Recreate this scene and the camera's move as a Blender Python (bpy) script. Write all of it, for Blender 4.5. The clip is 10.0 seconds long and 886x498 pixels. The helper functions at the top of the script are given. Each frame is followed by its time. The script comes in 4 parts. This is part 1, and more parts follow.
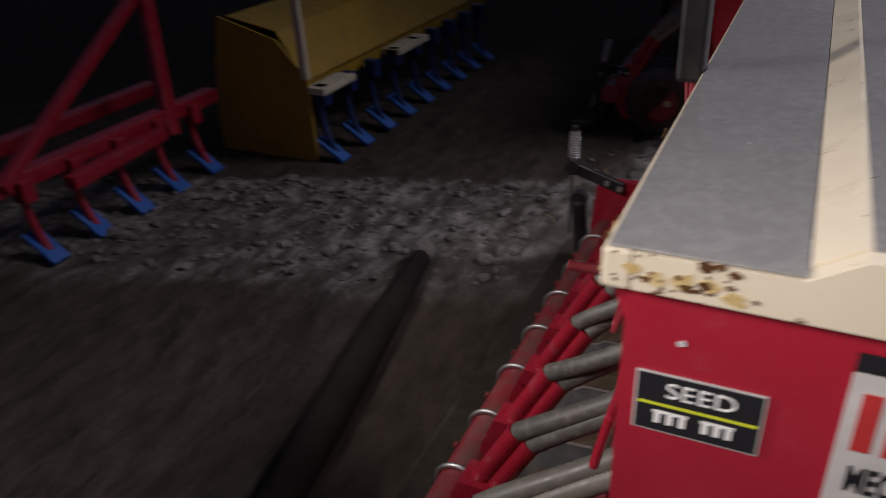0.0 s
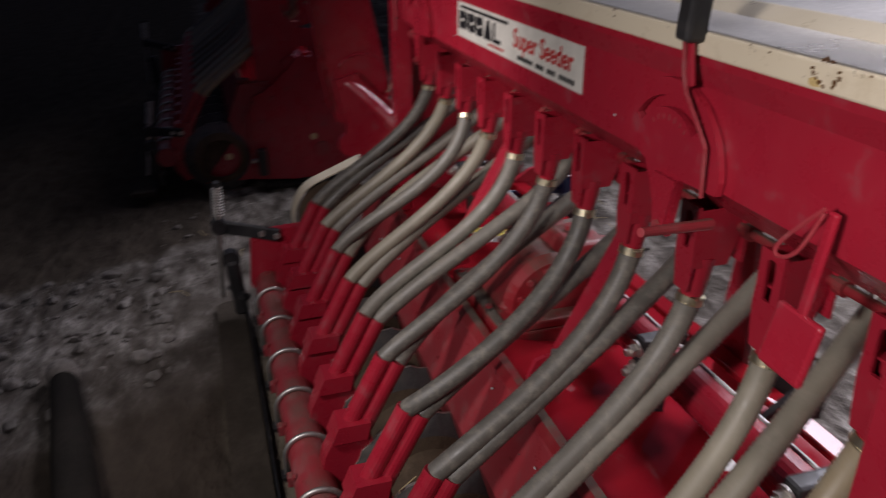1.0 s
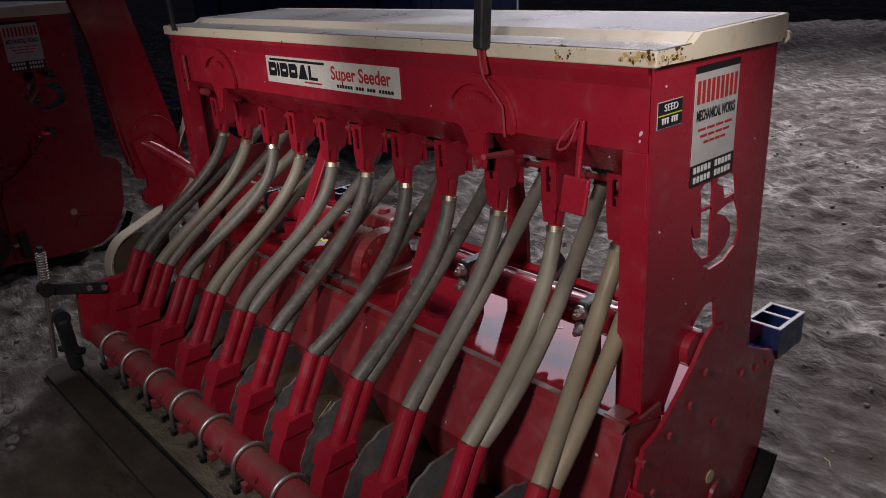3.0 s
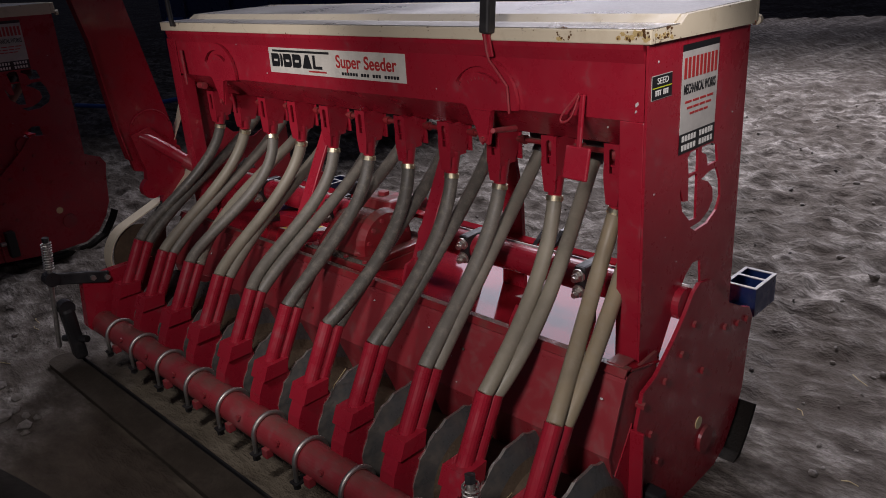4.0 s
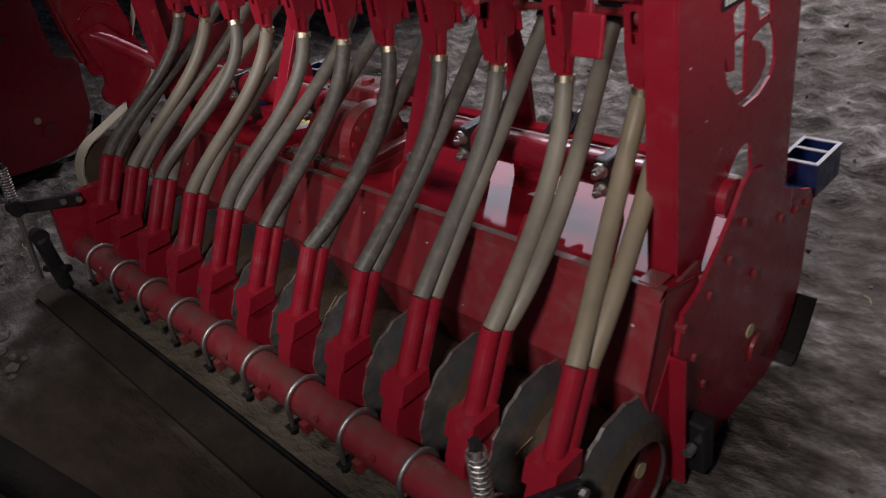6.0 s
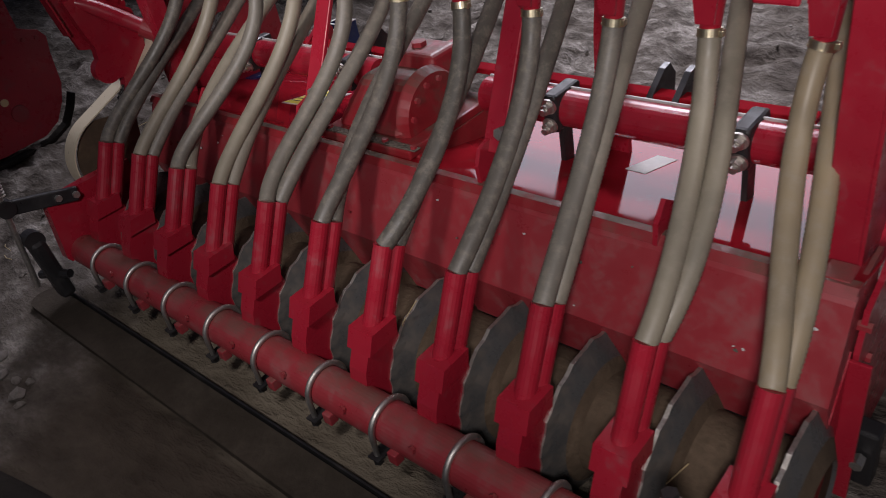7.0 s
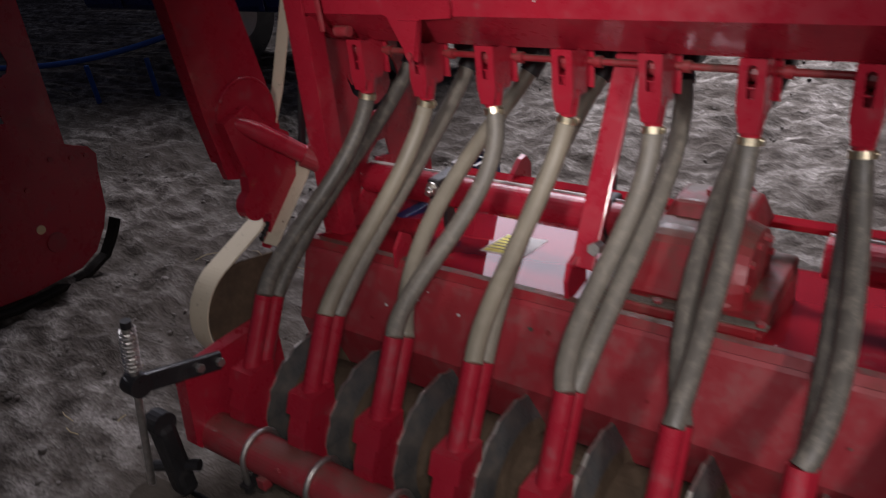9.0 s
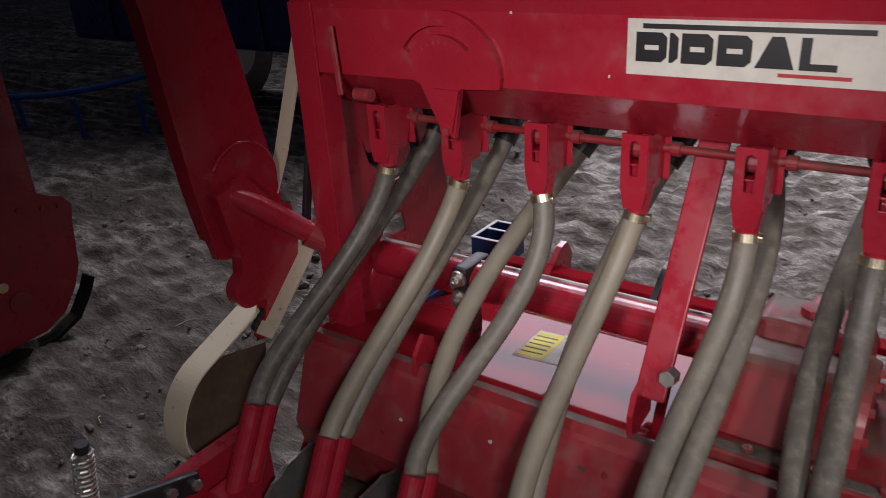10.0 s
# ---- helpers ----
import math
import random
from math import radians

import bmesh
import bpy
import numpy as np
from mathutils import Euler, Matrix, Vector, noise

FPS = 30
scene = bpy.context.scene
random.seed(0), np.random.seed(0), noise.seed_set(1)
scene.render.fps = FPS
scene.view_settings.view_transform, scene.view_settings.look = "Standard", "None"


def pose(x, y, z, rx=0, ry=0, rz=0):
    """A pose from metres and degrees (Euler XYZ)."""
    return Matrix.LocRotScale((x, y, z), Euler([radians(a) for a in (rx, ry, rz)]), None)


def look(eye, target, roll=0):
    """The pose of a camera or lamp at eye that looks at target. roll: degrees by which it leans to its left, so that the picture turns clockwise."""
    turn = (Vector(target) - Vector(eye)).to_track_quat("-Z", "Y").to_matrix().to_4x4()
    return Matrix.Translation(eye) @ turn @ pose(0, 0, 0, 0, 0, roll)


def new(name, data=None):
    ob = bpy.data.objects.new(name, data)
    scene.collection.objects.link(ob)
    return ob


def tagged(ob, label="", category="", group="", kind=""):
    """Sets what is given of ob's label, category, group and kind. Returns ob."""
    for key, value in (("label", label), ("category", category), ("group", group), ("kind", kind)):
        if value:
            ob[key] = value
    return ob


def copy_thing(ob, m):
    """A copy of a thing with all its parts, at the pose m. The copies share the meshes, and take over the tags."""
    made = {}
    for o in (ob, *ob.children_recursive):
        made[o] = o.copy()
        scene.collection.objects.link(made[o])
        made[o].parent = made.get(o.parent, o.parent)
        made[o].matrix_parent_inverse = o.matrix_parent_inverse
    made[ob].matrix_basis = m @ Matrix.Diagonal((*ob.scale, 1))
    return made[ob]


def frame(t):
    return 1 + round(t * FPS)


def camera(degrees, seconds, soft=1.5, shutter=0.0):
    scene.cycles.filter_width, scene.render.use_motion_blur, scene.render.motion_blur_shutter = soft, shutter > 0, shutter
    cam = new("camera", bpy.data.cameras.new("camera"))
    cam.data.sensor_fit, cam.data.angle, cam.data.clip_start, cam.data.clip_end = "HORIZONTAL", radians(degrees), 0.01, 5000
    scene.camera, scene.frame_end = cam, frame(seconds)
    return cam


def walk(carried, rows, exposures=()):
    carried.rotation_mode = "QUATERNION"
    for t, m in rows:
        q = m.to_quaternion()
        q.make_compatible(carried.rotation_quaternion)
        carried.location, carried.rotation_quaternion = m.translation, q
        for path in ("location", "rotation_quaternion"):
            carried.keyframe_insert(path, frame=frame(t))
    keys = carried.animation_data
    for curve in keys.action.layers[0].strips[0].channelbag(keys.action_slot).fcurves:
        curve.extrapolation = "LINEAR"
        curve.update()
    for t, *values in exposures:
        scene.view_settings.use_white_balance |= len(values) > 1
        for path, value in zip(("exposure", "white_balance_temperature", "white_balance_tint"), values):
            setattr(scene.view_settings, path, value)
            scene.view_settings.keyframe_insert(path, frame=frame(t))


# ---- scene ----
cam = camera(60.5, 10.0, soft=0.9, shutter=0.5)
PATH = [
    (0, (2.465, 0.372, 1.498), (0.894, -0.406, 0.536), -2.8),
    (0.2, (2.463, 0.25, 1.456), (0.809, -0.321, 0.489), -0.3),
    (0.5, (2.388, 0.021, 1.358), (0.614, -0.16, 0.453), -0.9),
    (1, (2.433, -0.314, 1.411), (0.7, 0.224, 0.57), -0.4),
    (1.5, (2.514, -0.523, 1.436), (0.894, 0.344, 0.648), -1.8),
    (2, (2.695, -0.682, 1.428), (1.181, 0.397, 0.691), -2.8),
    (2.5, (2.787, -0.809, 1.437), (1.315, 0.333, 0.711), -3.3),
    (2.7, (2.796, -0.853, 1.437), (1.351, 0.327, 0.717), -3.4),
    (4, (2.846, -1.14, 1.416), (1.509, 0.168, 0.707), -3.8),
    (4.5, (2.817, -1.12, 1.408), (1.487, 0.174, 0.662), -4.9),
    (5, (2.778, -1.007, 1.396), (1.445, 0.239, 0.578), -6.6),
    (5.5, (2.743, -0.859, 1.394), (1.409, 0.321, 0.485), -8.3),
    (5.7, (2.732, -0.825, 1.384), (1.4, 0.317, 0.424), -9.1),
    (7, (2.255, -0.829, 1.331), (1.044, 0.297, 0.206), -11.8),
    (7.2, (2.202, -0.819, 1.327), (1.011, 0.311, 0.185), -12.1),
    (7.5, (2.068, -0.761, 1.309), (0.896, 0.379, 0.158), -12.8),
    (8, (1.804, -0.684, 1.307), (0.686, 0.518, 0.165), -10.9),
    (8.3, (1.730, -0.710, 1.300), (0.614, 0.528, 0.190), -10.4),
    (8.5, (1.640, -0.763, 1.290), (0.536, 0.520, 0.223), -8.7),
    (8.8, (1.460, -0.912, 1.295), (0.349, 0.470, 0.363), -7.0),
    (9, (1.330, -1.005, 1.339), (0.234, 0.401, 0.448), -6.3),
    (9.5, (1.210, -0.955, 1.352), (0.115, 0.482, 0.493), -5.3),
    (9.6, (1.171, -0.913, 1.341), (0.081, 0.542, 0.508), -4.8),
    (10, (1.071, -0.798, 1.341), (-0.017, 0.673, 0.532), -3.5),
]
EXPOSURES = [(0.0, 0.5), (0.25, 0.48), (0.5, 0.52), (1.0, 0.62), (1.6, 0.25), (2.4, 0.2), (4.5, 0.25), (5.7, 0.2), (7.0, 0.60), (8.5, 0.66), (9.3, 0.62), (10.0, 0.58)]
walk(cam, [(t, look(eye, target, roll)) for t, eye, target, roll in PATH], EXPOSURES)

# ---- light: night yard, a broad floodlight ahead of the machine, fixed spots for the one carried torch behind it ----
world = bpy.data.worlds.new("night")
scene.world = world
world.use_nodes = True
world.node_tree.nodes["Background"].inputs[0].default_value = (0.32, 0.34, 0.55, 1)
world.node_tree.nodes["Background"].inputs[1].default_value = 0.052


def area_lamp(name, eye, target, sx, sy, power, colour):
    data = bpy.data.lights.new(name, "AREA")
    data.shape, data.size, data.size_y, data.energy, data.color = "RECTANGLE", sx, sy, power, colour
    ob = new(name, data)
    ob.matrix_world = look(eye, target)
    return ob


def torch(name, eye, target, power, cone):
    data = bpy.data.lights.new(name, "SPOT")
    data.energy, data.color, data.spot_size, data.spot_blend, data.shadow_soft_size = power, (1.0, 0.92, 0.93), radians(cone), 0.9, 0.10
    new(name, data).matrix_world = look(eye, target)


flood = area_lamp("floodlight", (-2.5, 7.6, 7.9), (1.1, 5.0, 0.3), 5.0, 4.8, 325, (0.90, 0.87, 1.0))
flood.data.spread = radians(68)
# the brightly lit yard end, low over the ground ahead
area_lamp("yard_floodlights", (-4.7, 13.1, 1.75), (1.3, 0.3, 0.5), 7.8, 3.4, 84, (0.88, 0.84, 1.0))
# one torch moves with the viewer; these fixed spots stand in along its path
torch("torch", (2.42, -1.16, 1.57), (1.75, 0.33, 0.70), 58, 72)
torch("torch_fill_mid", (1.40, -1.05, 1.47), (0.48, -0.02, 0.20), 34, 72)
# added close by to brighten the right end panel and rim corner
torch("torch_fill_end", (2.54, 0.16, 1.66), (2.03, 0.40, 1.19), 16, 48)
torch("torch_fill_left", (0.85, -1.12, 1.50), (0.50, 0.30, 1.13), 48, 54)


# ---- materials ----
def material(name, rough=0.5, metal=0.0, coat=0.0):
    m = bpy.data.materials.new(name)
    m.use_nodes = True
    n = m.node_tree.nodes
    b = n["Principled BSDF"]
    b.inputs["Roughness"].default_value = rough
    b.inputs["Metallic"].default_value = metal
    b.inputs["Coat Weight"].default_value = coat
    b.inputs["Coat Roughness"].default_value = 0.06
    return m, n, m.node_tree.links, b


def noise_node(n, l, scale, detail=5.0, rough=0.6, coords="Object"):
    t = n.new("ShaderNodeTexCoord")
    x = n.new("ShaderNodeTexNoise")
    x.inputs["Scale"].default_value, x.inputs["Detail"].default_value, x.inputs["Roughness"].default_value = scale, detail, rough
    l.new(t.outputs[coords], x.inputs["Vector"])
    return x


def ramp(n, l, source, stops):
    r = n.new("ShaderNodeValToRGB")
    e = r.color_ramp.elements
    while len(e) > len(stops):
        e.remove(e[-1])
    while len(e) < len(stops):
        e.new(0.5)
    for el, (p, c) in zip(e, stops):
        el.position = p
        el.color = (*c, 1) if len(c) == 3 else c
    l.new(source, r.inputs[0])
    return r


def mix(n, l, fac, a, b):
    m = n.new("ShaderNodeMix")
    m.data_type = "RGBA"
    for k, v in ((0, fac), (6, a), (7, b)):
        if isinstance(v, (int, float)):
            m.inputs[k].default_value = v
        elif isinstance(v, tuple):
            m.inputs[k].default_value = (*v, 1)
        else:
            l.new(v, m.inputs[k])
    return m.outputs[2]


def bump(n, l, height, strength, distance, b):
    x = n.new("ShaderNodeBump")
    x.inputs["Strength"].default_value, x.inputs["Distance"].default_value = strength, distance
    l.new(height, x.inputs["Height"])
    l.new(x.outputs[0], b.inputs["Normal"])


def worn_paint(name, base, dark, dust, rough=0.28, dust_at=(0.52, 0.72), coat=0.3, chip=None, rust_at=(0.66, 0.72), wave=0.25, settled=0.0):
    m, n, l, b = material(name, rough, 0.0, coat)
    big = noise_node(n, l, 2.2, 4)
    fine = noise_node(n, l, 14.0, 6, 0.7)
    tone = mix(n, l, ramp(n, l, big.outputs[0], [(0.3, (0, 0, 0)), (0.7, (1, 1, 1))]).outputs[0], base, dark)
    dirt = ramp(n, l, fine.outputs[0], [(dust_at[0], (0, 0, 0)), (dust_at[1], (0.75, 0.75, 0.75))])
    col = mix(n, l, dirt.outputs[0], tone, dust)
    if settled:
        # loose brown dust lying on ledges and other level faces
        geo, cut, lie = n.new("ShaderNodeNewGeometry"), n.new("ShaderNodeSeparateXYZ"), n.new("ShaderNodeMath")
        lie.operation = "MULTIPLY"
        l.new(geo.outputs["Normal"], cut.inputs[0])
        l.new(ramp(n, l, cut.outputs[2], [(0.70, (0, 0, 0)), (0.97, (settled,) * 3)]).outputs[0], lie.inputs[0])
        l.new(ramp(n, l, noise_node(n, l, 9.0, 6, 0.65).outputs[0], [(0.36, (0, 0, 0)), (0.56, (1, 1, 1))]).outputs[0], lie.inputs[1])
        col = mix(n, l, lie.outputs[0], col, (0.100, 0.078, 0.058))
    if chip:
        spots = noise_node(n, l, 34.0, 5, 0.75)
        col = mix(n, l, ramp(n, l, spots.outputs[0], [(rust_at[0], (0, 0, 0)), (rust_at[1], (1, 1, 1))]).outputs[0], col, chip)
    l.new(col, b.inputs["Base Color"])
    r = ramp(n, l, fine.outputs[0], [(0.35, (rough * 0.6,) * 3), (0.75, (min(rough * 2.0, 0.9),) * 3)])
    l.new(r.outputs[0], b.inputs["Roughness"])
    bump(n, l, big.outputs[0], wave, 0.006, b)
    return m


RED = worn_paint("red_paint", (0.35, 0.013, 0.029), (0.27, 0.011, 0.024), (0.20, 0.085, 0.092), 0.30, (0.58, 0.85), 0.25, (0.40, 0.28, 0.26), (0.745, 0.76))
RED_GLOSS = worn_paint("glossy_red_sheet", (0.31, 0.010, 0.018), (0.24, 0.008, 0.015), (0.17, 0.08, 0.07), 0.07, (0.60, 0.85), 0.0, wave=0.003)
RED_GLOSS.node_tree.nodes["Principled BSDF"].inputs["Specular IOR Level"].default_value = 0.5


def dust_film(m, scale, lo, hi, clean, dull):
    """Patches of dust on a shiny paint: dull where the dust lies."""
    n, l = m.node_tree.nodes, m.node_tree.links
    film = noise_node(n, l, scale, 7, 0.62)
    r = ramp(n, l, film.outputs[0], [(lo, (clean,) * 3), (hi, (dull,) * 3)])
    l.new(r.outputs[0], n["Principled BSDF"].inputs["Roughness"])


dust_film(RED_GLOSS, 3.2, 0.52, 0.78, 0.035, 0.20)
RED_DUSTY = worn_paint("dusty_red_paint", (0.30, 0.025, 0.034), (0.24, 0.028, 0.035), (0.20, 0.115, 0.105), 0.42, (0.50, 0.90), 0.1, (0.34, 0.22, 0.20), (0.715, 0.735), settled=0.6)
RED_CAKED = worn_paint("caked_red_casting", (0.24, 0.012, 0.018), (0.19, 0.014, 0.018), (0.10, 0.055, 0.040), 0.50, (0.50, 0.72), 0.0, settled=0.95)
CREAM = worn_paint("cream_paint", (0.62, 0.55, 0.41), (0.56, 0.49, 0.36), (0.42, 0.34, 0.22), 0.45, (0.58, 0.80), 0.0, (0.09, 0.04, 0.015), (0.63, 0.68))
BLUE = worn_paint("blue_paint", (0.012, 0.030, 0.13), (0.010, 0.022, 0.09), (0.10, 0.11, 0.14), 0.35, (0.58, 0.85), 0.2)
BLUE_BRIGHT = worn_paint("bright_blue_paint", (0.03, 0.12, 0.42), (0.02, 0.09, 0.32), (0.15, 0.2, 0.3), 0.4, (0.6, 0.85), 0.0)
YELLOW = worn_paint("yellow_paint", (0.42, 0.26, 0.02), (0.33, 0.20, 0.02), (0.2, 0.15, 0.07), 0.5, (0.5, 0.8), 0.0)
BLACK = worn_paint("black_iron", (0.012, 0.012, 0.014), (0.02, 0.019, 0.019), (0.06, 0.05, 0.045), 0.4, (0.55, 0.85), 0.0)
EDGE_WHITE = worn_paint("bare_edge_and_highlight", (0.55, 0.53, 0.52), (0.45, 0.43, 0.42), (0.3, 0.25, 0.22), 0.4, (0.6, 0.85), 0.0)


def metal_material(name, base, dark, rough, scale=20.0):
    m, n, l, b = material(name, rough, 1.0)
    x = noise_node(n, l, scale, 6, 0.7)
    col = ramp(n, l, x.outputs[0], [(0.3, dark), (0.65, base)])
    l.new(col.outputs[0], b.inputs["Base Color"])
    l.new(ramp(n, l, x.outputs[0], [(0.3, (min(rough * 1.7, 0.95),) * 3), (0.7, (rough,) * 3)]).outputs[0], b.inputs["Roughness"])
    bump(n, l, x.outputs[0], 0.15, 0.002, b)
    return m


ZINC = metal_material("zinc_plate", (0.66, 0.64, 0.60), (0.38, 0.36, 0.33), 0.38, 45)
BRASS = metal_material("brass_plate", (0.78, 0.71, 0.52), (0.52, 0.45, 0.30), 0.28, 60)
LID, n_, l_, b_ = material("lid_sheet", 0.30, 0.55)
grain = noise_node(n_, l_, 90, 4, 0.7)
smear = noise_node(n_, l_, 3.0, 5)
tone = ramp(n_, l_, smear.outputs[0], [(0.3, (0.42, 0.405, 0.38)), (0.7, (0.50, 0.48, 0.45))])
l_.new(mix(n_, l_, ramp(n_, l_, grain.outputs[0], [(0.42, (0.7, 0.7, 0.7)), (0.62, (0, 0, 0))]).outputs[0], tone.outputs[0], (0.33, 0.315, 0.295)), b_.inputs["Base Color"])
l_.new(ramp(n_, l_, smear.outputs[0], [(0.3, (0.24,) * 3), (0.7, (0.38,) * 3)]).outputs[0], b_.inputs["Roughness"])
bump(n_, l_, grain.outputs[0], 0.12, 0.002, b_)
DISC = worn_paint("disc_steel", (0.072, 0.073, 0.073), (0.050, 0.049, 0.047), (0.125, 0.105, 0.085), 0.30, (0.48, 0.72), 0.0)
DISC_EDGE = metal_material("ground_edge", (0.60, 0.57, 0.53), (0.28, 0.26, 0.23), 0.42, 40)


def dirt_material(name, a, b_, c, scale, rough=0.95, strength=0.5, dist=0.02):
    m, n, l, b = material(name, rough)
    x, y = noise_node(n, l, scale, 8, 0.65), noise_node(n, l, scale * 9, 8, 0.7)
    t = ramp(n, l, x.outputs[0], [(0.32, a), (0.5, b_), (0.7, c)])
    col = mix(n, l, ramp(n, l, y.outputs[0], [(0.35, (0, 0, 0)), (0.7, (0.7, 0.7, 0.7))]).outputs[0], t.outputs[0], tuple(v * 0.6 for v in b_))
    l.new(col, b.inputs["Base Color"])
    b.inputs["Specular IOR Level"].default_value = 0.15
    bump(n, l, y.outputs[0], strength, dist, b)
    return m


def soil_material():
    m, n, l, b = material("trodden_soil", 0.97)
    clod, patch, grit = noise_node(n, l, 6.0, 7, 0.62), noise_node(n, l, 1.1, 4, 0.55), noise_node(n, l, 46, 6, 0.7)
    for x in (clod, grit):
        stretch = n.new("ShaderNodeMapping")
        stretch.inputs["Scale"].default_value = (1.0, 1.9, 1.0)
        l.new(x.inputs["Vector"].links[0].from_socket, stretch.inputs["Vector"])
        l.new(stretch.outputs[0], x.inputs["Vector"])
    pale = ramp(n, l, clod.outputs[0], [(0.37, (0.050, 0.041, 0.034)), (0.49, (0.155, 0.137, 0.118)), (0.62, (0.36, 0.330, 0.295))])
    dull = ramp(n, l, clod.outputs[0], [(0.35, (0.055, 0.044, 0.035)), (0.52, (0.11, 0.095, 0.080)), (0.66, (0.20, 0.18, 0.16))])
    col = mix(n, l, ramp(n, l, patch.outputs[0], [(0.42, (0, 0, 0)), (0.58, (1, 1, 1))]).outputs[0], pale.outputs[0], dull.outputs[0])
    col = mix(n, l, ramp(n, l, grit.outputs[0], [(0.40, (0.55, 0.55, 0.55)), (0.60, (0, 0, 0))]).outputs[0], col, (0.07, 0.058, 0.048))
    # a smooth brown lane behind the machine
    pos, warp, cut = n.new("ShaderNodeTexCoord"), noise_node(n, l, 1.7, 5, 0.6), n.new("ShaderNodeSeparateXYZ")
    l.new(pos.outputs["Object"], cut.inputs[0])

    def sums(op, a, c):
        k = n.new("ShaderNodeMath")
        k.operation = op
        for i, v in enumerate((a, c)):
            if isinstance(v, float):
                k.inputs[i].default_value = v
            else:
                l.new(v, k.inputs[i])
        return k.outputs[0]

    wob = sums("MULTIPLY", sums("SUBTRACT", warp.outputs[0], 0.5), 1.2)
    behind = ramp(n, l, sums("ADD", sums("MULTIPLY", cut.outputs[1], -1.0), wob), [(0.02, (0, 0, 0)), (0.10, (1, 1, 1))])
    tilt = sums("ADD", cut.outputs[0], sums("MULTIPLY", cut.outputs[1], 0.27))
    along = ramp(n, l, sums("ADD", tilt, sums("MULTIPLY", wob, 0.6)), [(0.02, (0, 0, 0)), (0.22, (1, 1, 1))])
    # smooth dark brown soil again past the band of rubble
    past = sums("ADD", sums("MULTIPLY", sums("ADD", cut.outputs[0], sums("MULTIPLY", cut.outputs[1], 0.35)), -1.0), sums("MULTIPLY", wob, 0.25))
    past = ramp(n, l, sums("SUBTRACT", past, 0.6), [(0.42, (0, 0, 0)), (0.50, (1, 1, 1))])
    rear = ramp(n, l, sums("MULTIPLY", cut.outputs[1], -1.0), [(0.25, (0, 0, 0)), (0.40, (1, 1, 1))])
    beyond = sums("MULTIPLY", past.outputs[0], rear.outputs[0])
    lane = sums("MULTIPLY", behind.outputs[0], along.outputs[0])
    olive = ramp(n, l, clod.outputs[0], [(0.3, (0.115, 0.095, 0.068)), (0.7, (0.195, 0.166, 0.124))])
    dark_brown = ramp(n, l, clod.outputs[0], [(0.3, (0.040, 0.031, 0.023)), (0.7, (0.080, 0.064, 0.049))])
    # farther back the lane turns darker, painting in the fall-off of light
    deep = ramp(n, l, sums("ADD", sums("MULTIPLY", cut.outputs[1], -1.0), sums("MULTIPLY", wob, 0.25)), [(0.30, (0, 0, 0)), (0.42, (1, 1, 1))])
    brown = mix(n, l, deep.outputs[0], olive.outputs[0], dark_brown.outputs[0])
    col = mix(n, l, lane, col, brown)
    col = mix(n, l, beyond, col, dark_brown.outputs[0])
    l.new(col, b.inputs["Base Color"])
    b.inputs["Specular IOR Level"].default_value = 0.15
    h = mix(n, l, 0.10, clod.outputs[0], grit.outputs[0])
    bump(n, l, h, 1.0, 0.058, b)
    return m


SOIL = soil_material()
RUST = dirt_material("muddy_rust", (0.060, 0.045, 0.032), (0.105, 0.075, 0.050), (0.15, 0.11, 0.075), 6, 0.85, 0.4, 0.01)
MUD = dirt_material("dark_mud", (0.012, 0.010, 0.009), (0.020, 0.017, 0.014), (0.032, 0.027, 0.022), 5, 0.95, 0.5, 0.02)
RIM_RUST = dirt_material("rim_rust", (0.060, 0.026, 0.010), (0.10, 0.046, 0.016), (0.17, 0.085, 0.030), 40, 0.9, 0.4, 0.002)
RIM_STAIN = dirt_material("rust_stain", (0.42, 0.29, 0.11), (0.50, 0.37, 0.16), (0.58, 0.46, 0.24), 30, 0.7, 0.1, 0.001)
BOARD = dirt_material("caked_board", (0.07, 0.056, 0.045), (0.12, 0.10, 0.083), (0.18, 0.155, 0.13), 4, 0.95, 0.6, 0.02)
DAMP = dirt_material("damp_mud", (0.034, 0.027, 0.020), (0.052, 0.042, 0.032), (0.078, 0.064, 0.050), 4, 0.9, 0.5, 0.015)
RUBBLE = dirt_material("grey_rubble", (0.15, 0.132, 0.116), (0.23, 0.208, 0.186), (0.34, 0.312, 0.285), 3, 0.97, 0.8, 0.03)


def hose_material(name, stops):
    m, n, l, b = material(name, 0.44)
    x, info = noise_node(n, l, 5, 3), n.new("ShaderNodeObjectInfo")
    speck = noise_node(n, l, 42, 6, 0.75)
    tone = ramp(n, l, info.outputs["Random"], stops)
    col = mix(n, l, ramp(n, l, x.outputs[0], [(0.4, (0, 0, 0)), (0.7, (0.5, 0.5, 0.5))]).outputs[0], tone.outputs[0], (0.11, 0.10, 0.085))
    col = mix(n, l, ramp(n, l, speck.outputs[0], [(0.48, (0, 0, 0)), (0.72, (0.55, 0.55, 0.55))]).outputs[0], col, (0.30, 0.265, 0.21))
    l.new(col, b.inputs["Base Color"])
    l.new(ramp(n, l, speck.outputs[0], [(0.35, (0.38,) * 3), (0.65, (0.62,) * 3)]).outputs[0], b.inputs["Roughness"])
    b.inputs["Subsurface Weight"].default_value = 0.0
    return m


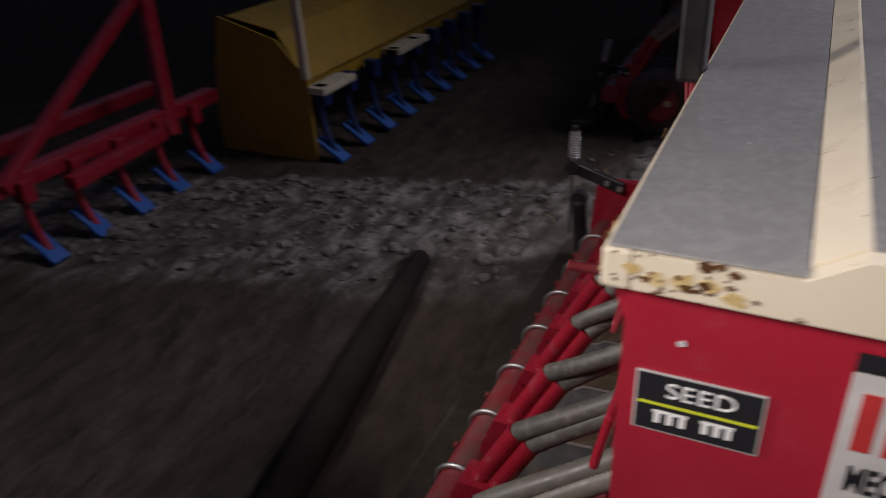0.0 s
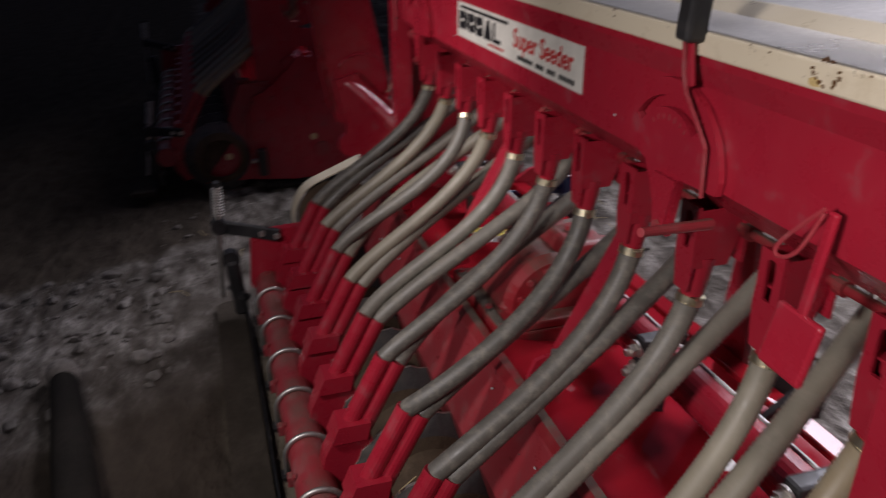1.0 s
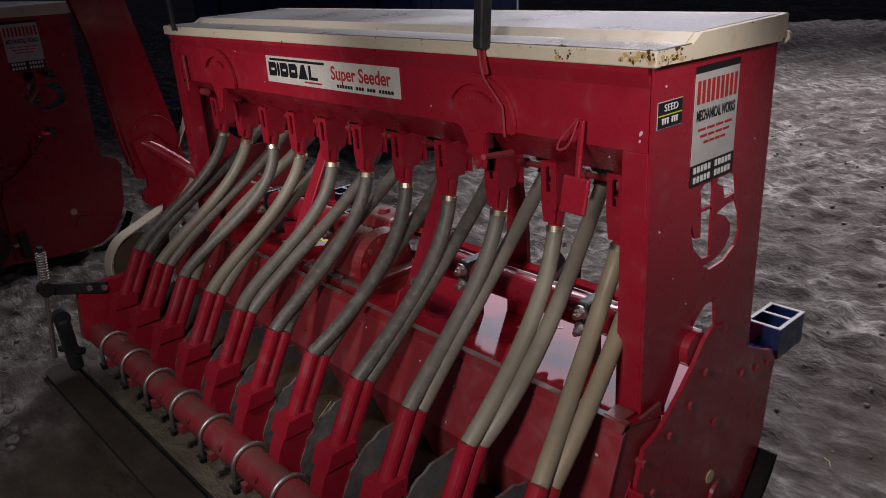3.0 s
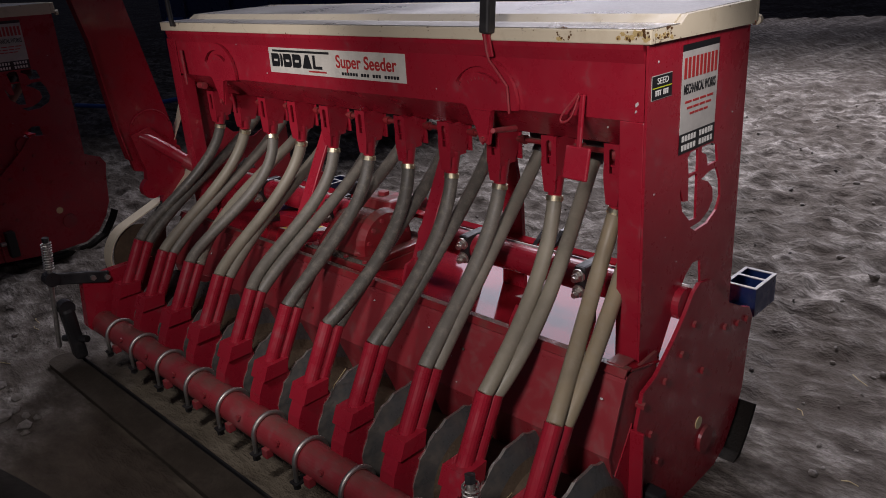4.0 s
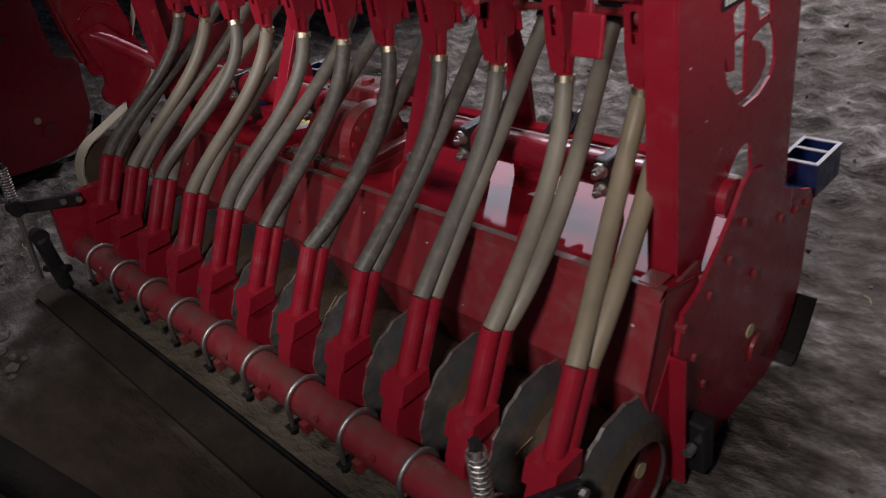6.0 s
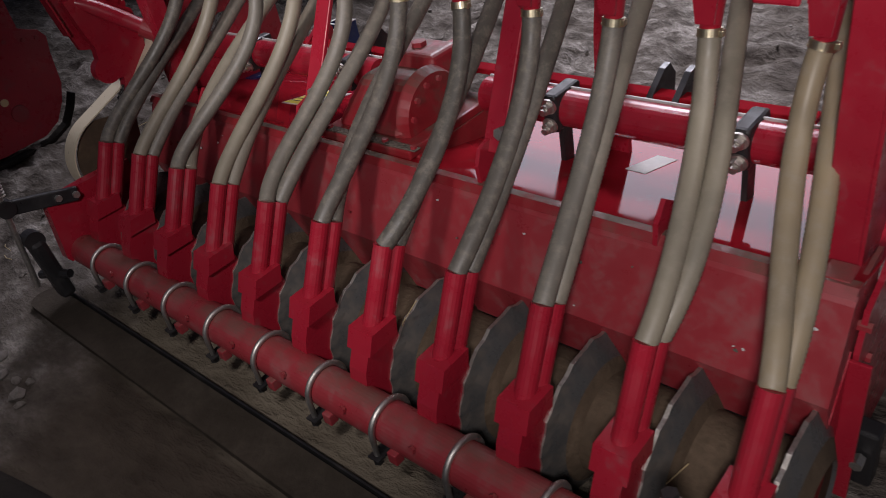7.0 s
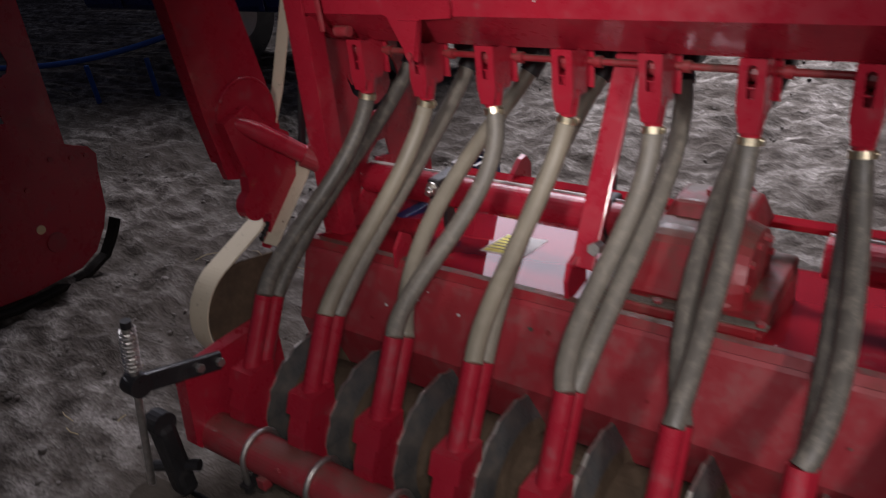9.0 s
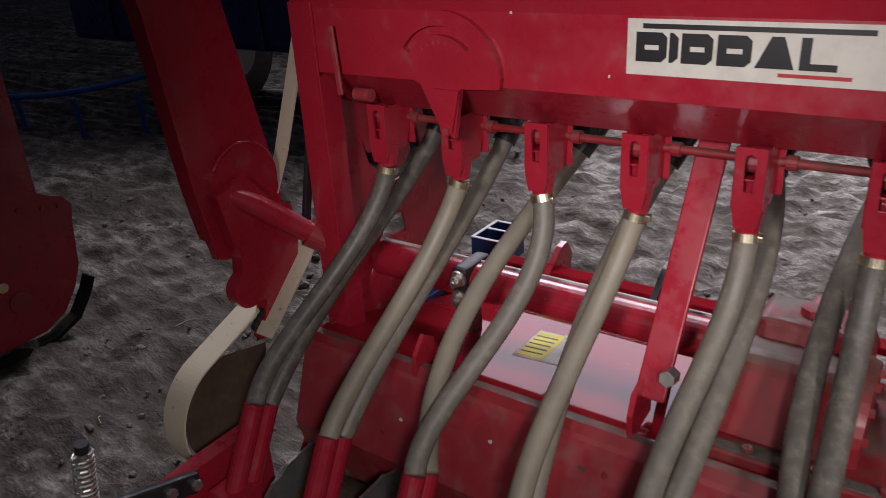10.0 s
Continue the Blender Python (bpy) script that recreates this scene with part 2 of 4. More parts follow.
HOSE = hose_material("hose_plastic", [(0.0, (0.140, 0.130, 0.110)), (0.5, (0.175, 0.160, 0.130)), (1.0, (0.215, 0.195, 0.152))])
HOSE_DARK = hose_material("dusty_dark_hose_plastic", [(0.0, (0.080, 0.074, 0.063)), (1.0, (0.11, 0.101, 0.085))])
HOSE_TAN = hose_material("tan_hose_plastic", [(0.0, (0.27, 0.240, 0.175)), (1.0, (0.235, 0.212, 0.160))])
HOSE_WARM = hose_material("yellowed_hose_plastic", [(0.0, (0.30, 0.240, 0.150)), (1.0, (0.27, 0.218, 0.138))])


def plain(name, colour, rough=0.5):
    m, n, l, b = material(name, rough)
    x = noise_node(n, l, 25, 4)
    col = ramp(n, l, x.outputs[0], [(0.3, tuple(v * 0.82 for v in colour)), (0.6, colour)])
    l.new(col.outputs[0], b.inputs["Base Color"])
    return m


DECAL = plain("decal_white", (0.60, 0.575, 0.51), 0.38)
PAPER = plain("sticker_white", (0.50, 0.48, 0.45), 0.40)
INK = plain("ink_black", (0.012, 0.012, 0.014), 0.4)
INK_RED = plain("ink_red", (0.42, 0.03, 0.03), 0.4)
INK_WHITE = plain("ink_white", (0.75, 0.74, 0.70), 0.4)
INK_LIME = plain("ink_lime", (0.55, 0.60, 0.03), 0.4)
YELLOW_PAPER = plain("sticker_yellow", (0.70, 0.62, 0.09), 0.5)
REFLECTOR = plain("round_reflector", (0.72, 0.58, 0.32), 0.3)
STRAW = plain("dry_straw", (0.45, 0.36, 0.19), 0.8)


# ---- mesh helpers ----
def part(name, bm, mat, parent=None, label="", smooth=False):
    me = bpy.data.meshes.new(name)
    bmesh.ops.recalc_face_normals(bm, faces=bm.faces)
    if smooth:
        for f in bm.faces:
            f.smooth = True
    bm.to_mesh(me)
    bm.free()
    for m in mat if isinstance(mat, (list, tuple)) else [mat]:
        me.materials.append(m)
    ob = new(name, me)
    if parent:
        ob.parent = parent
    return tagged(ob, label) if label else ob


def box(lo, hi, bevel=0.004, bm=None):
    bm = bm or bmesh.new()
    made = bmesh.ops.create_cube(bm, size=1.0)["verts"]
    lo, hi = Vector(lo), Vector(hi)
    for v in made:
        v.co = Vector([(lo[i] + hi[i]) / 2 + v.co[i] * (hi[i] - lo[i]) for i in range(3)])
    if bevel:
        es = {e for v in made for e in v.link_edges}
        bmesh.ops.bevel(bm, geom=list(es), offset=bevel, segments=2, profile=0.5, affect="EDGES")
    return bm


def frame_along(a, b):
    return Matrix.Translation((Vector(a) + Vector(b)) / 2) @ (Vector(b) - Vector(a)).to_track_quat("Z", "Y").to_matrix().to_4x4()


def rod(a, b, r, r2=None, seg=20, bm=None):
    bm = bm or bmesh.new()
    bmesh.ops.create_cone(bm, cap_ends=True, segments=seg, radius1=r, radius2=r if r2 is None else r2, depth=(Vector(b) - Vector(a)).length, matrix=frame_along(a, b))
    return bm


def beam(a, b, wide, thick, up=(0, 0, 1), bevel=0.004, bm=None):
    """A bar of rectangular section from a to b; wide lies across, thick along up."""
    bm = bm or bmesh.new()
    a, b = Vector(a), Vector(b)
    z = (b - a).normalized()
    x = Vector(up).cross(z).normalized()
    y = z.cross(x)
    m = Matrix((x, y, z)).transposed().to_4x4()
    m.translation = (a + b) / 2
    made = bmesh.ops.create_cube(bm, size=1.0, matrix=m @ Matrix.Diagonal((wide, thick, (b - a).length, 1)))["verts"]
    if bevel:
        bmesh.ops.bevel(bm, geom=list({e for v in made for e in v.link_edges}), offset=bevel, segments=2, profile=0.5, affect="EDGES")
    return bm


def plate(outline, x0, x1, holes=(), bevel=0.0, axis="x", bm=None):
    """A sheet cut to an outline of (u, v) points, between x0 and x1 along an axis."""
    bm = bm or bmesh.new()
    put = {"x": lambda u, v, d: (d, u, v), "y": lambda u, v, d: (u, d, v), "z": lambda u, v, d: (u, v, d)}[axis]
    edges = []
    for loop in (outline, *holes):
        vs = [bm.verts.new(put(u, v, x0)) for u, v in loop]
        edges += [bm.edges.new((vs[i], vs[(i + 1) % len(vs)])) for i in range(len(vs))]
    faces = [g for g in bmesh.ops.triangle_fill(bm, edges=edges, use_beauty=True)["geom"] if isinstance(g, bmesh.types.BMFace)]
    more = bmesh.ops.extrude_face_region(bm, geom=faces)["geom"]
    step = Vector(put(0, 0, x1)) - Vector(put(0, 0, x0))
    bmesh.ops.translate(bm, vec=step, verts=[g for g in more if isinstance(g, bmesh.types.BMVert)])
    return bm


def arc(cu, cv, r, a0, a1, n=12, rv=None):
    return [(cu + r * math.cos(radians(a0 + (a1 - a0) * i / n)), cv + (rv or r) * math.sin(radians(a0 + (a1 - a0) * i / n))) for i in range(n + 1)]


def tube(path, r, seg=12, ribs=0.0, bm=None, closed=True):
    """A round tube along a list of points; ribs raise every other ring."""
    bm = bm or bmesh.new()
    pts = [Vector(p) for p in path]
    side = None
    rings = []
    for i, p in enumerate(pts):
        d = (pts[min(i + 1, len(pts) - 1)] - pts[max(i - 1, 0)]).normalized()
        side = (Vector((1, 0, 0)) if side is None else side)
        side = (side - d * side.dot(d)).normalized()
        up = d.cross(side)
        rr = (r[i] if isinstance(r, list) else r) + (ribs if i % 2 else 0.0)
        rings.append([bm.verts.new(p + (side * math.cos(a) + up * math.sin(a)) * rr) for a in (2 * math.pi * k / seg for k in range(seg))])
    for a, b in zip(rings, rings[1:]):
        for k in range(seg):
            bm.faces.new((a[k], a[(k + 1) % seg], b[(k + 1) % seg], b[k]))
    if closed:
        bm.faces.new(rings[0][::-1])
        bm.faces.new(rings[-1])
    return bm


def bezier(p0, p1, p2, p3, n):
    p0, p1, p2, p3 = map(Vector, (p0, p1, p2, p3))
    return [p0 * (1 - t) ** 3 + p1 * 3 * t * (1 - t) ** 2 + p2 * 3 * t * t * (1 - t) + p3 * t**3 for t in (i / n for i in range(n + 1))]


def bent_sheet(path, x0, x1, thick, bm=None):
    """A sheet bent along (y, z) points, between x0 and x1."""
    bm = bm or bmesh.new()
    rows = []
    for i, (y, z) in enumerate(path):
        (ya, za), (yb, zb) = path[max(i - 1, 0)], path[min(i + 1, len(path) - 1)]
        d = Vector((yb - ya, zb - za)).normalized()
        n = Vector((-d.y, d.x)) * thick
        rows.append([bm.verts.new((x, y + k * n.x, z + k * n.y)) for x, k in ((x0, 0), (x1, 0), (x1, 1), (x0, 1))])
    for a, b in zip(rows, rows[1:]):
        for k in range(4):
            bm.faces.new((a[k], a[(k + 1) % 4], b[(k + 1) % 4], b[k]))
    bm.faces.new(rows[0][::-1])
    bm.faces.new(rows[-1])
    return bm


def lettering(name, words, size, m, mat, parent, stretch=1.0, label="", bold=0.0):
    cu = bpy.data.curves.new(name, "FONT")
    cu.body, cu.size, cu.extrude, cu.align_x, cu.align_y = words, size, 0.0003, "CENTER", "CENTER"
    cu.offset = bold
    tmp = new(name, cu)
    bpy.context.view_layer.update()
    me = bpy.data.meshes.new_from_object(tmp.evaluated_get(bpy.context.evaluated_depsgraph_get()))
    bpy.data.objects.remove(tmp)
    me.transform(m @ Matrix.Diagonal((stretch, 1, 1, 1)))
    me.materials.clear()
    me.materials.append(mat)
    ob = new(name, me)
    ob.parent = parent
    return tagged(ob, label) if label else ob


# ---- the seed drill ----
drill = tagged(new("seed_drill"), "red tractor-drawn seed drill with grey hoses standing on bare soil", "farm machine")
N = 11
RIGHT, LEFT = 2.025, -0.068


def outlet_x(k):
    return 0.072 + 0.183 * k


def outlet_z(k):
    return 0.862 - 0.0027 * k


def boot_x(k):
    return 0.2 * k


# seed box: a hopper with vertical sides and an inward-sloping lower rear face
BOX_Y0, BOX_Y1, BOX_TOP, CREASE, BOX_LOW = 0.290, 0.770, 1.235, 1.068, 0.985
hopper = bmesh.new()
plate([(BOX_Y0, CREASE), (BOX_Y0, 1.190), (BOX_Y0 - 0.010, 1.219), (BOX_Y0 - 0.010, BOX_TOP), (BOX_Y1, BOX_TOP), (BOX_Y1, 1.215), (0.53, 0.985), (0.40, BOX_LOW)], LEFT + 0.012, RIGHT - 0.008, bm=hopper)
hopper = part("seed_box", hopper, RED, drill, "long red steel seed hopper")

# cream rim with stepped ends, a flat grey rear ledge, a cream fold and the raised grey lid
rim = bmesh.new()
box((LEFT - 0.012, BOX_Y0 - 0.016, 1.230), (RIGHT + 0.012, BOX_Y0 + 0.004, 1.260), 0.003, rim)
box((LEFT - 0.012, BOX_Y1 - 0.004, 1.230), (RIGHT + 0.012, BOX_Y1 + 0.018, 1.284), 0.004, rim)
for x0, x1 in ((RIGHT - 0.004, RIGHT + 0.012), (LEFT - 0.012, LEFT + 0.004)):
    plate([(BOX_Y0 + 0.0045, 1.232), (BOX_Y1 - 0.0045, 1.226), (BOX_Y1 - 0.0045, 1.282), (0.425, 1.2775), (0.396, 1.2595), (BOX_Y0 + 0.0045, 1.2595)], x0, x1, bm=rim)
rim = part("rim", rim, CREAM, hopper, "cream painted rim with rust spots")
lid = bmesh.new()
plate([(0.427, 1.266), (BOX_Y1 - 0.0055, 1.266), (BOX_Y1 - 0.0055, 1.2835), (0.427, 1.2785)], LEFT + 0.0045, RIGHT - 0.0045, bm=lid)
box((LEFT - 0.010, BOX_Y0 - 0.012, 1.2602), (RIGHT + 0.010, 0.3955, 1.2622), 0.0005, lid)
lid = part("lid", lid, LID, hopper, "grey sheet metal lid")
part("lid_fold", plate([(0.3965, 1.258), (0.4265, 1.266), (0.4265, 1.2785), (0.4225, 1.2785), (0.3965, 1.2625)], LEFT + 0.0045, RIGHT - 0.0045), CREAM, hopper)
part("hinge_knob", rod((RIGHT + 0.004, BOX_Y1 + 0.018, 1.232), (RIGHT + 0.004, BOX_Y1 + 0.032, 1.232), 0.013, seg=14), CREAM, hopper)

# end panels: a sheet with a post-like rear flange, a rounded cut-out and an arched foot
def end_panel(x0, x1):
    holes = [
        [(0.480, 0.950), (0.495, 0.961), (0.530, 0.962), (0.534, 0.936), (0.534, 0.907), (0.490, 0.906)],
        [(0.489, 0.899), (0.534, 0.901), (0.536, 0.842), (0.539, 0.786), (0.505, 0.789), (0.467, 0.822), (0.452, 0.867), (0.454, 0.883), (0.470, 0.846), (0.493, 0.842)],
        [(0.548, 0.950), (0.552, 0.962), (0.600, 0.962), (0.628, 0.952), (0.639, 0.909), (0.586, 0.908), (0.574, 0.938)],
        [(0.555, 0.881), (0.594, 0.891), (0.635, 0.894), (0.658, 0.856), (0.667, 0.811), (0.651, 0.778), (0.602, 0.755), (0.540, 0.752), (0.510, 0.769), (0.563, 0.771), (0.602, 0.787), (0.624, 0.811), (0.620, 0.842), (0.593, 0.866)],
    ]
    out = [(BOX_Y0, 0.405), (0.345, 0.405), (0.475, 0.615), (0.50, 0.645), (0.535, 0.668), (0.575, 0.665), (0.585, 0.60), (0.60, 0.45), (0.70, 0.42), (BOX_Y1, 0.45), (BOX_Y1, 1.227), (BOX_Y0, 1.227)]
    panel = plate(out, x0, x1, holes)
    return part("end_panel", panel, RED, drill, "red end panel with curved cut-outs")


panel = end_panel(RIGHT - 0.006, RIGHT)
end_panel(LEFT, LEFT + 0.006)
post = bmesh.new()
box((RIGHT - 0.066, BOX_Y0 - 0.0005, 0.405), (RIGHT - 0.0065, BOX_Y0 + 0.005, 1.067), 0.002, post)
part("rear_post", post, RED, drill)
post = bmesh.new()
box((LEFT - 0.002, BOX_Y0 - 0.006, 0.405), (LEFT + 0.060, BOX_Y0 - 0.0005, 1.200), 0.002, post)
box((LEFT + 0.056, BOX_Y0 - 0.006, 0.42), (LEFT + 0.062, BOX_Y0 + 0.05, 1.06), 0.001, post)
part("rear_post", post, RED, drill)

# stickers on the end panel and the box face
FACE_X = Matrix(((0, 0, 1, 0), (1, 0, 0, 0), (0, 1, 0, 0), (0, 0, 0, 1)))
FACE_Y = Matrix(((1, 0, 0, 0), (0, 0, -1, 0), (0, 1, 0, 0), (0, 0, 0, 1)))


def on_x(y, z, d=0.0):
    return Matrix.Translation((RIGHT + 0.0012 + d, y, z)) @ FACE_X


def on_y(x, z, d=0.0):
    return Matrix.Translation((x, BOX_Y0 - 0.0012 - d, z)) @ FACE_Y


def flat(name, w, h, m, mat, parent, t=0.0008, label=""):
    bm = box((-w / 2, -h / 2, -t / 2), (w / 2, h / 2, t / 2), 0)
    bm.transform(m)
    return part(name, bm, mat, parent, label)


tag = flat("seed_label", 0.086, 0.052, on_x(0.345, 1.137), PAPER, panel, label="black label reading SEED with a lime stripe")
flat("label_field", 0.083, 0.049, on_x(0.345, 1.137, 0.0008), INK, tag)
lettering("label_text", "SEED", 0.019, on_x(0.347, 1.1495, 0.0016), INK_WHITE, tag, 1.15)
flat("label_stripe", 0.080, 0.0020, on_x(0.345, 1.1365, 0.0014), INK_LIME, tag)
for y, w in ((0.328, 0.024), (0.360, 0.022)):
    flat("label_bar", w, 0.0022, on_x(y, 1.130, 0.0014), INK_WHITE, tag)
    for i in range(3):
        flat("label_bar", 0.0042, 0.0095, on_x(y - w * 0.36 + w * 0.36 * i, 1.1245, 0.0014), INK_WHITE, tag)
sheet = flat("maker_sticker", 0.172, 0.185, on_x(0.518, 1.105), PAPER, panel, label="white maker's sticker with red and black print")
flat("sticker_band", 0.172, 0.014, on_x(0.518, 1.205, 0.0004), INK, sheet)
for i in range(9):
    flat("sticker_mark", 0.0115, 0.046, on_x(0.446 + 0.018 * i, 1.160, 0.0008), INK_RED, sheet)
lettering("sticker_text", "MECHANICAL WORKS", 0.030, on_x(0.518, 1.112, 0.0008), INK, sheet, 0.50, bold=0.0008)
for z, w in ((1.084, 0.14), (1.070, 0.12), (1.056, 0.09)):
    for i in range(4):
        flat("sticker_mark", w * 0.21, 0.005, on_x(0.518 + w * (0.25 * i - 0.375), z, 0.0008), INK_RED, sheet)
flat("number_band", 0.172, 0.046, on_x(0.518, 0.990, 0.0002), INK, sheet)
for z in (1.001, 0.980):
    for i in range(11):
        if i != 5:
            flat("number_bar", 0.0088, 0.013, on_x(0.448 + 0.014 * i, z, 0.0010), INK_WHITE, sheet)
decal = flat("name_decal", 0.660, 0.080, on_y(0.957, 1.146), DECAL, hopper, label="white decal with black brand shapes and red lettering")
flat("decal_bar", 0.300, 0.007, on_y(0.800, 1.176, 0.0008), INK, decal)
for x, w, cut in ((0.664, 0.046, 1), (0.697, 0.013, 0), (0.730, 0.044, 1), (0.781, 0.046, 1), (0.834, 0.050, 1), (0.888, 0.046, 0)):
    shape = [(-w / 2, -0.021), (w / 2 - 0.008, -0.021), (w / 2, -0.014), (w / 2, 0.014), (w / 2 - 0.008, 0.021), (-w / 2, 0.021)]
    if x == 0.834:
        shape = [(-w / 2, -0.021), (w / 2, -0.021), (0.010, 0.021), (-0.006, 0.021)]
    if x == 0.888:
        shape = [(-w / 2, -0.021), (w / 2, -0.021), (w / 2, -0.012), (-w / 2 + 0.013, -0.012), (-w / 2 + 0.013, 0.021), (-w / 2, 0.021)]
    hole = [[(-w * 0.22, -0.004), (w * 0.24, -0.004), (w * 0.24, 0.003), (-w * 0.22, 0.003)]] if cut and x != 0.834 else []
    block = plate(shape, -0.0004, 0.0004, hole, axis="z")
    block.transform(on_y(x, 1.1465, 0.0008))
    part("decal_block", block, INK, decal)
flat("decal_line", 0.090, 0.005, on_y(0.885, 1.1175, 0.0008), INK_RED, decal)
lettering("decal_text", "Super Seeder", 0.052, on_y(1.115, 1.152, 0.0008), INK_RED, decal, 0.96, bold=0.0011)
for i in range(20):
    if i not in (6, 10, 14):
        flat("decal_line", 0.0095, 0.009, on_y(1.010 + 0.0128 * i, 1.119, 0.0008), INK, decal)

# quadrant plates with their pointers, and the control levers on the rear face
def quadrant(x):
    fan = arc(x - 0.010, 1.076, 0.119, 4, 172, 20, 0.116) + [(x - 0.058, 1.066), (x - 0.016, 0.985), (x + 0.012, 0.972), (x + 0.028, 1.062), (x + 0.106, 1.066)]
    slot = arc(x - 0.014, 1.076, 0.093, 42, 146, 14, 0.091) + arc(x - 0.014, 1.076, 0.078, 146, 42, 14, 0.075)
    q = part("quadrant", plate(fan, BOX_Y0 - 0.0125, BOX_Y0 - 0.0025, [slot], axis="y"), RED, hopper, "red dial quadrant with a curved slot")
    part("pointer", plate([(x - 0.026, 1.06), (x + 0.028, 1.06), (x + 0.010, 0.985), (x - 0.004, 0.972), (x - 0.014, 0.985)], BOX_Y0 - 0.019, BOX_Y0 - 0.0135, axis="y"), RED, q)
    part("bolt", rod((x, BOX_Y0 - 0.025, 0.987), (x, BOX_Y0 - 0.0195, 0.987), 0.008, seg=6), RED_DUSTY, q)
    for i in range(7):
        a = radians(55 + 12 * i)
        px, pz = x - 0.010 + 0.060 * math.cos(a), 1.078 + 0.057 * math.sin(a)
        part("tick", beam((px, BOX_Y0 - 0.0125, pz), (px + 0.008 * math.cos(a), BOX_Y0 - 0.0125, pz + 0.008 * math.sin(a)), 0.002, 0.001, (0, 1, 0), 0), RED_DUSTY, q)
    return q


quadrant(0.305)
quadrant(1.575)
arm = tube([(1.606, 0.258, 1.25), (1.606, 0.262, 1.21), (1.610, 0.266, 1.185), (1.640, 0.268, 1.15), (1.662, 0.268, 1.125), (1.664, 0.270, 1.06)], 0.0030, 8)
part("quadrant_wire", arm, RED_DUSTY, drill)
part("prop_strap", beam((1.602, 0.264, 1.262), (1.612, 0.268, 1.192), 0.022, 0.006, (0, 1, 0), 0.002), RED, drill)
part("pin", rod((1.662, 0.292, 1.020), (1.706, 0.160, 1.044), 0.008, 0.006, 12), RED_DUSTY, drill)
part("lid_prop", beam((1.610, 0.262, 1.248), (1.630, 0.262, 1.46), 0.030, 0.030, (0, 1, 0), 0.006), BLACK, drill, "dark square lid prop standing on the rim")
part("lid_prop", beam((0.045, 0.262, 1.248), (0.030, 0.262, 1.42), 0.018, 0.014, (0, 1, 0), 0.004), BLACK, drill)
lever = bmesh.new()
beam((1.874, 0.274, 1.12), (1.872, 0.262, 1.00), 0.013, 0.008, (0, 1, 0), 0.003, lever)
beam((1.872, 0.262, 1.005), (1.870, 0.248, 0.930), 0.066, 0.010, (0, 1, 0), 0.004, lever)
lever = part("feed_lever", lever, RED, drill, "red feed lever with a square tab")
part("wire_loop", tube(bezier((1.872, 0.262, 1.125), (1.855, 0.252, 1.10), (1.82, 0.245, 1.065), (1.838, 0.245, 1.060), 10) + bezier((1.838, 0.245, 1.060), (1.862, 0.25, 1.062), (1.864, 0.255, 1.09), (1.872, 0.262, 1.12), 8), 0.0025, 6), RED_DUSTY, lever)
small = bmesh.new()
beam((0.046, 0.276, 1.16), (0.058, 0.272, 1.03), 0.014, 0.006, (0, 1, 0), 0.003, small)
rod((0.045, 0.330, 1.02), (0.085, 0.330, 1.02), 0.013, bm=small)
part("feed_lever", small, RED_DUSTY, drill)

# rust on the rim's corner and chips in the paint
def blot(name, m, r, mat, parent, rng, n=9):
    out = [(r * rng.uniform(0.55, 1.2) * math.cos(6.283 * i / n), 0.7 * r * rng.uniform(0.55, 1.2) * math.sin(6.283 * i / n)) for i in range(n)]
    bm = plate(out, -0.0004, 0.0004, axis="z")
    bm.transform(m)
    part(name, bm, mat, parent)


rng = random.Random(21)
for i in range(7):
    blot("rust_stain", Matrix.Translation((RIGHT + 0.002 - 0.011 * i, BOX_Y0 - 0.0162, rng.uniform(1.240, 1.254))) @ FACE_Y, rng.uniform(0.007, 0.012), RIM_STAIN, rim, rng, 12)
for i in range(5):
    blot("rust_stain", Matrix.Translation((RIGHT + 0.0122, BOX_Y0 + 0.004 + 0.016 * i, rng.uniform(1.238, 1.248))) @ FACE_X, rng.uniform(0.006, 0.010), RIM_STAIN, rim, rng, 12)
UPRIGHT = Matrix.Rotation(radians(90), 4, "Z")
for _ in range(18):
    x = RIGHT + 0.010 - abs(rng.gauss(0, 0.035))
    blot("rust_spot", Matrix.Translation((x, BOX_Y0 - 0.0166, rng.uniform(1.237, 1.262))) @ FACE_Y @ UPRIGHT, 0.0012 + 0.0050 * rng.random() ** 2, RIM_RUST, rim, rng, 12)
for _ in range(26):
    y = BOX_Y0 - 0.012 + abs(rng.gauss(0, 0.055))
    blot("rust_spot", Matrix.Translation((RIGHT + 0.0126, y, 1.237 + 0.024 * rng.random() ** 2)) @ FACE_X, 0.0012 + 0.0048 * rng.random() ** 2, RIM_RUST, rim, rng, 12)
# a flaked patch whose edge has rusted
for i, (x, z) in enumerate(((1.806, 1.252), (1.808, 1.247), (1.813, 1.243), (1.818, 1.240), (1.824, 1.237), (1.836, 1.238), (1.838, 1.243), (1.843, 1.248), (1.842, 1.254), (1.818, 1.262), (1.824, 1.263), (1.831, 1.262))):
    blot("rust_spot", Matrix.Translation((x, BOX_Y0 - 0.0166, z)) @ FACE_Y @ Matrix.Rotation(rng.uniform(0, 3), 4, "Z"), rng.uniform(0.0018, 0.0042), RIM_RUST, rim, rng, 10)
blot("rust_stain", Matrix.Translation((1.812, BOX_Y0 - 0.0162, 1.238)) @ FACE_Y, 0.009, RIM_STAIN, rim, rng, 12)
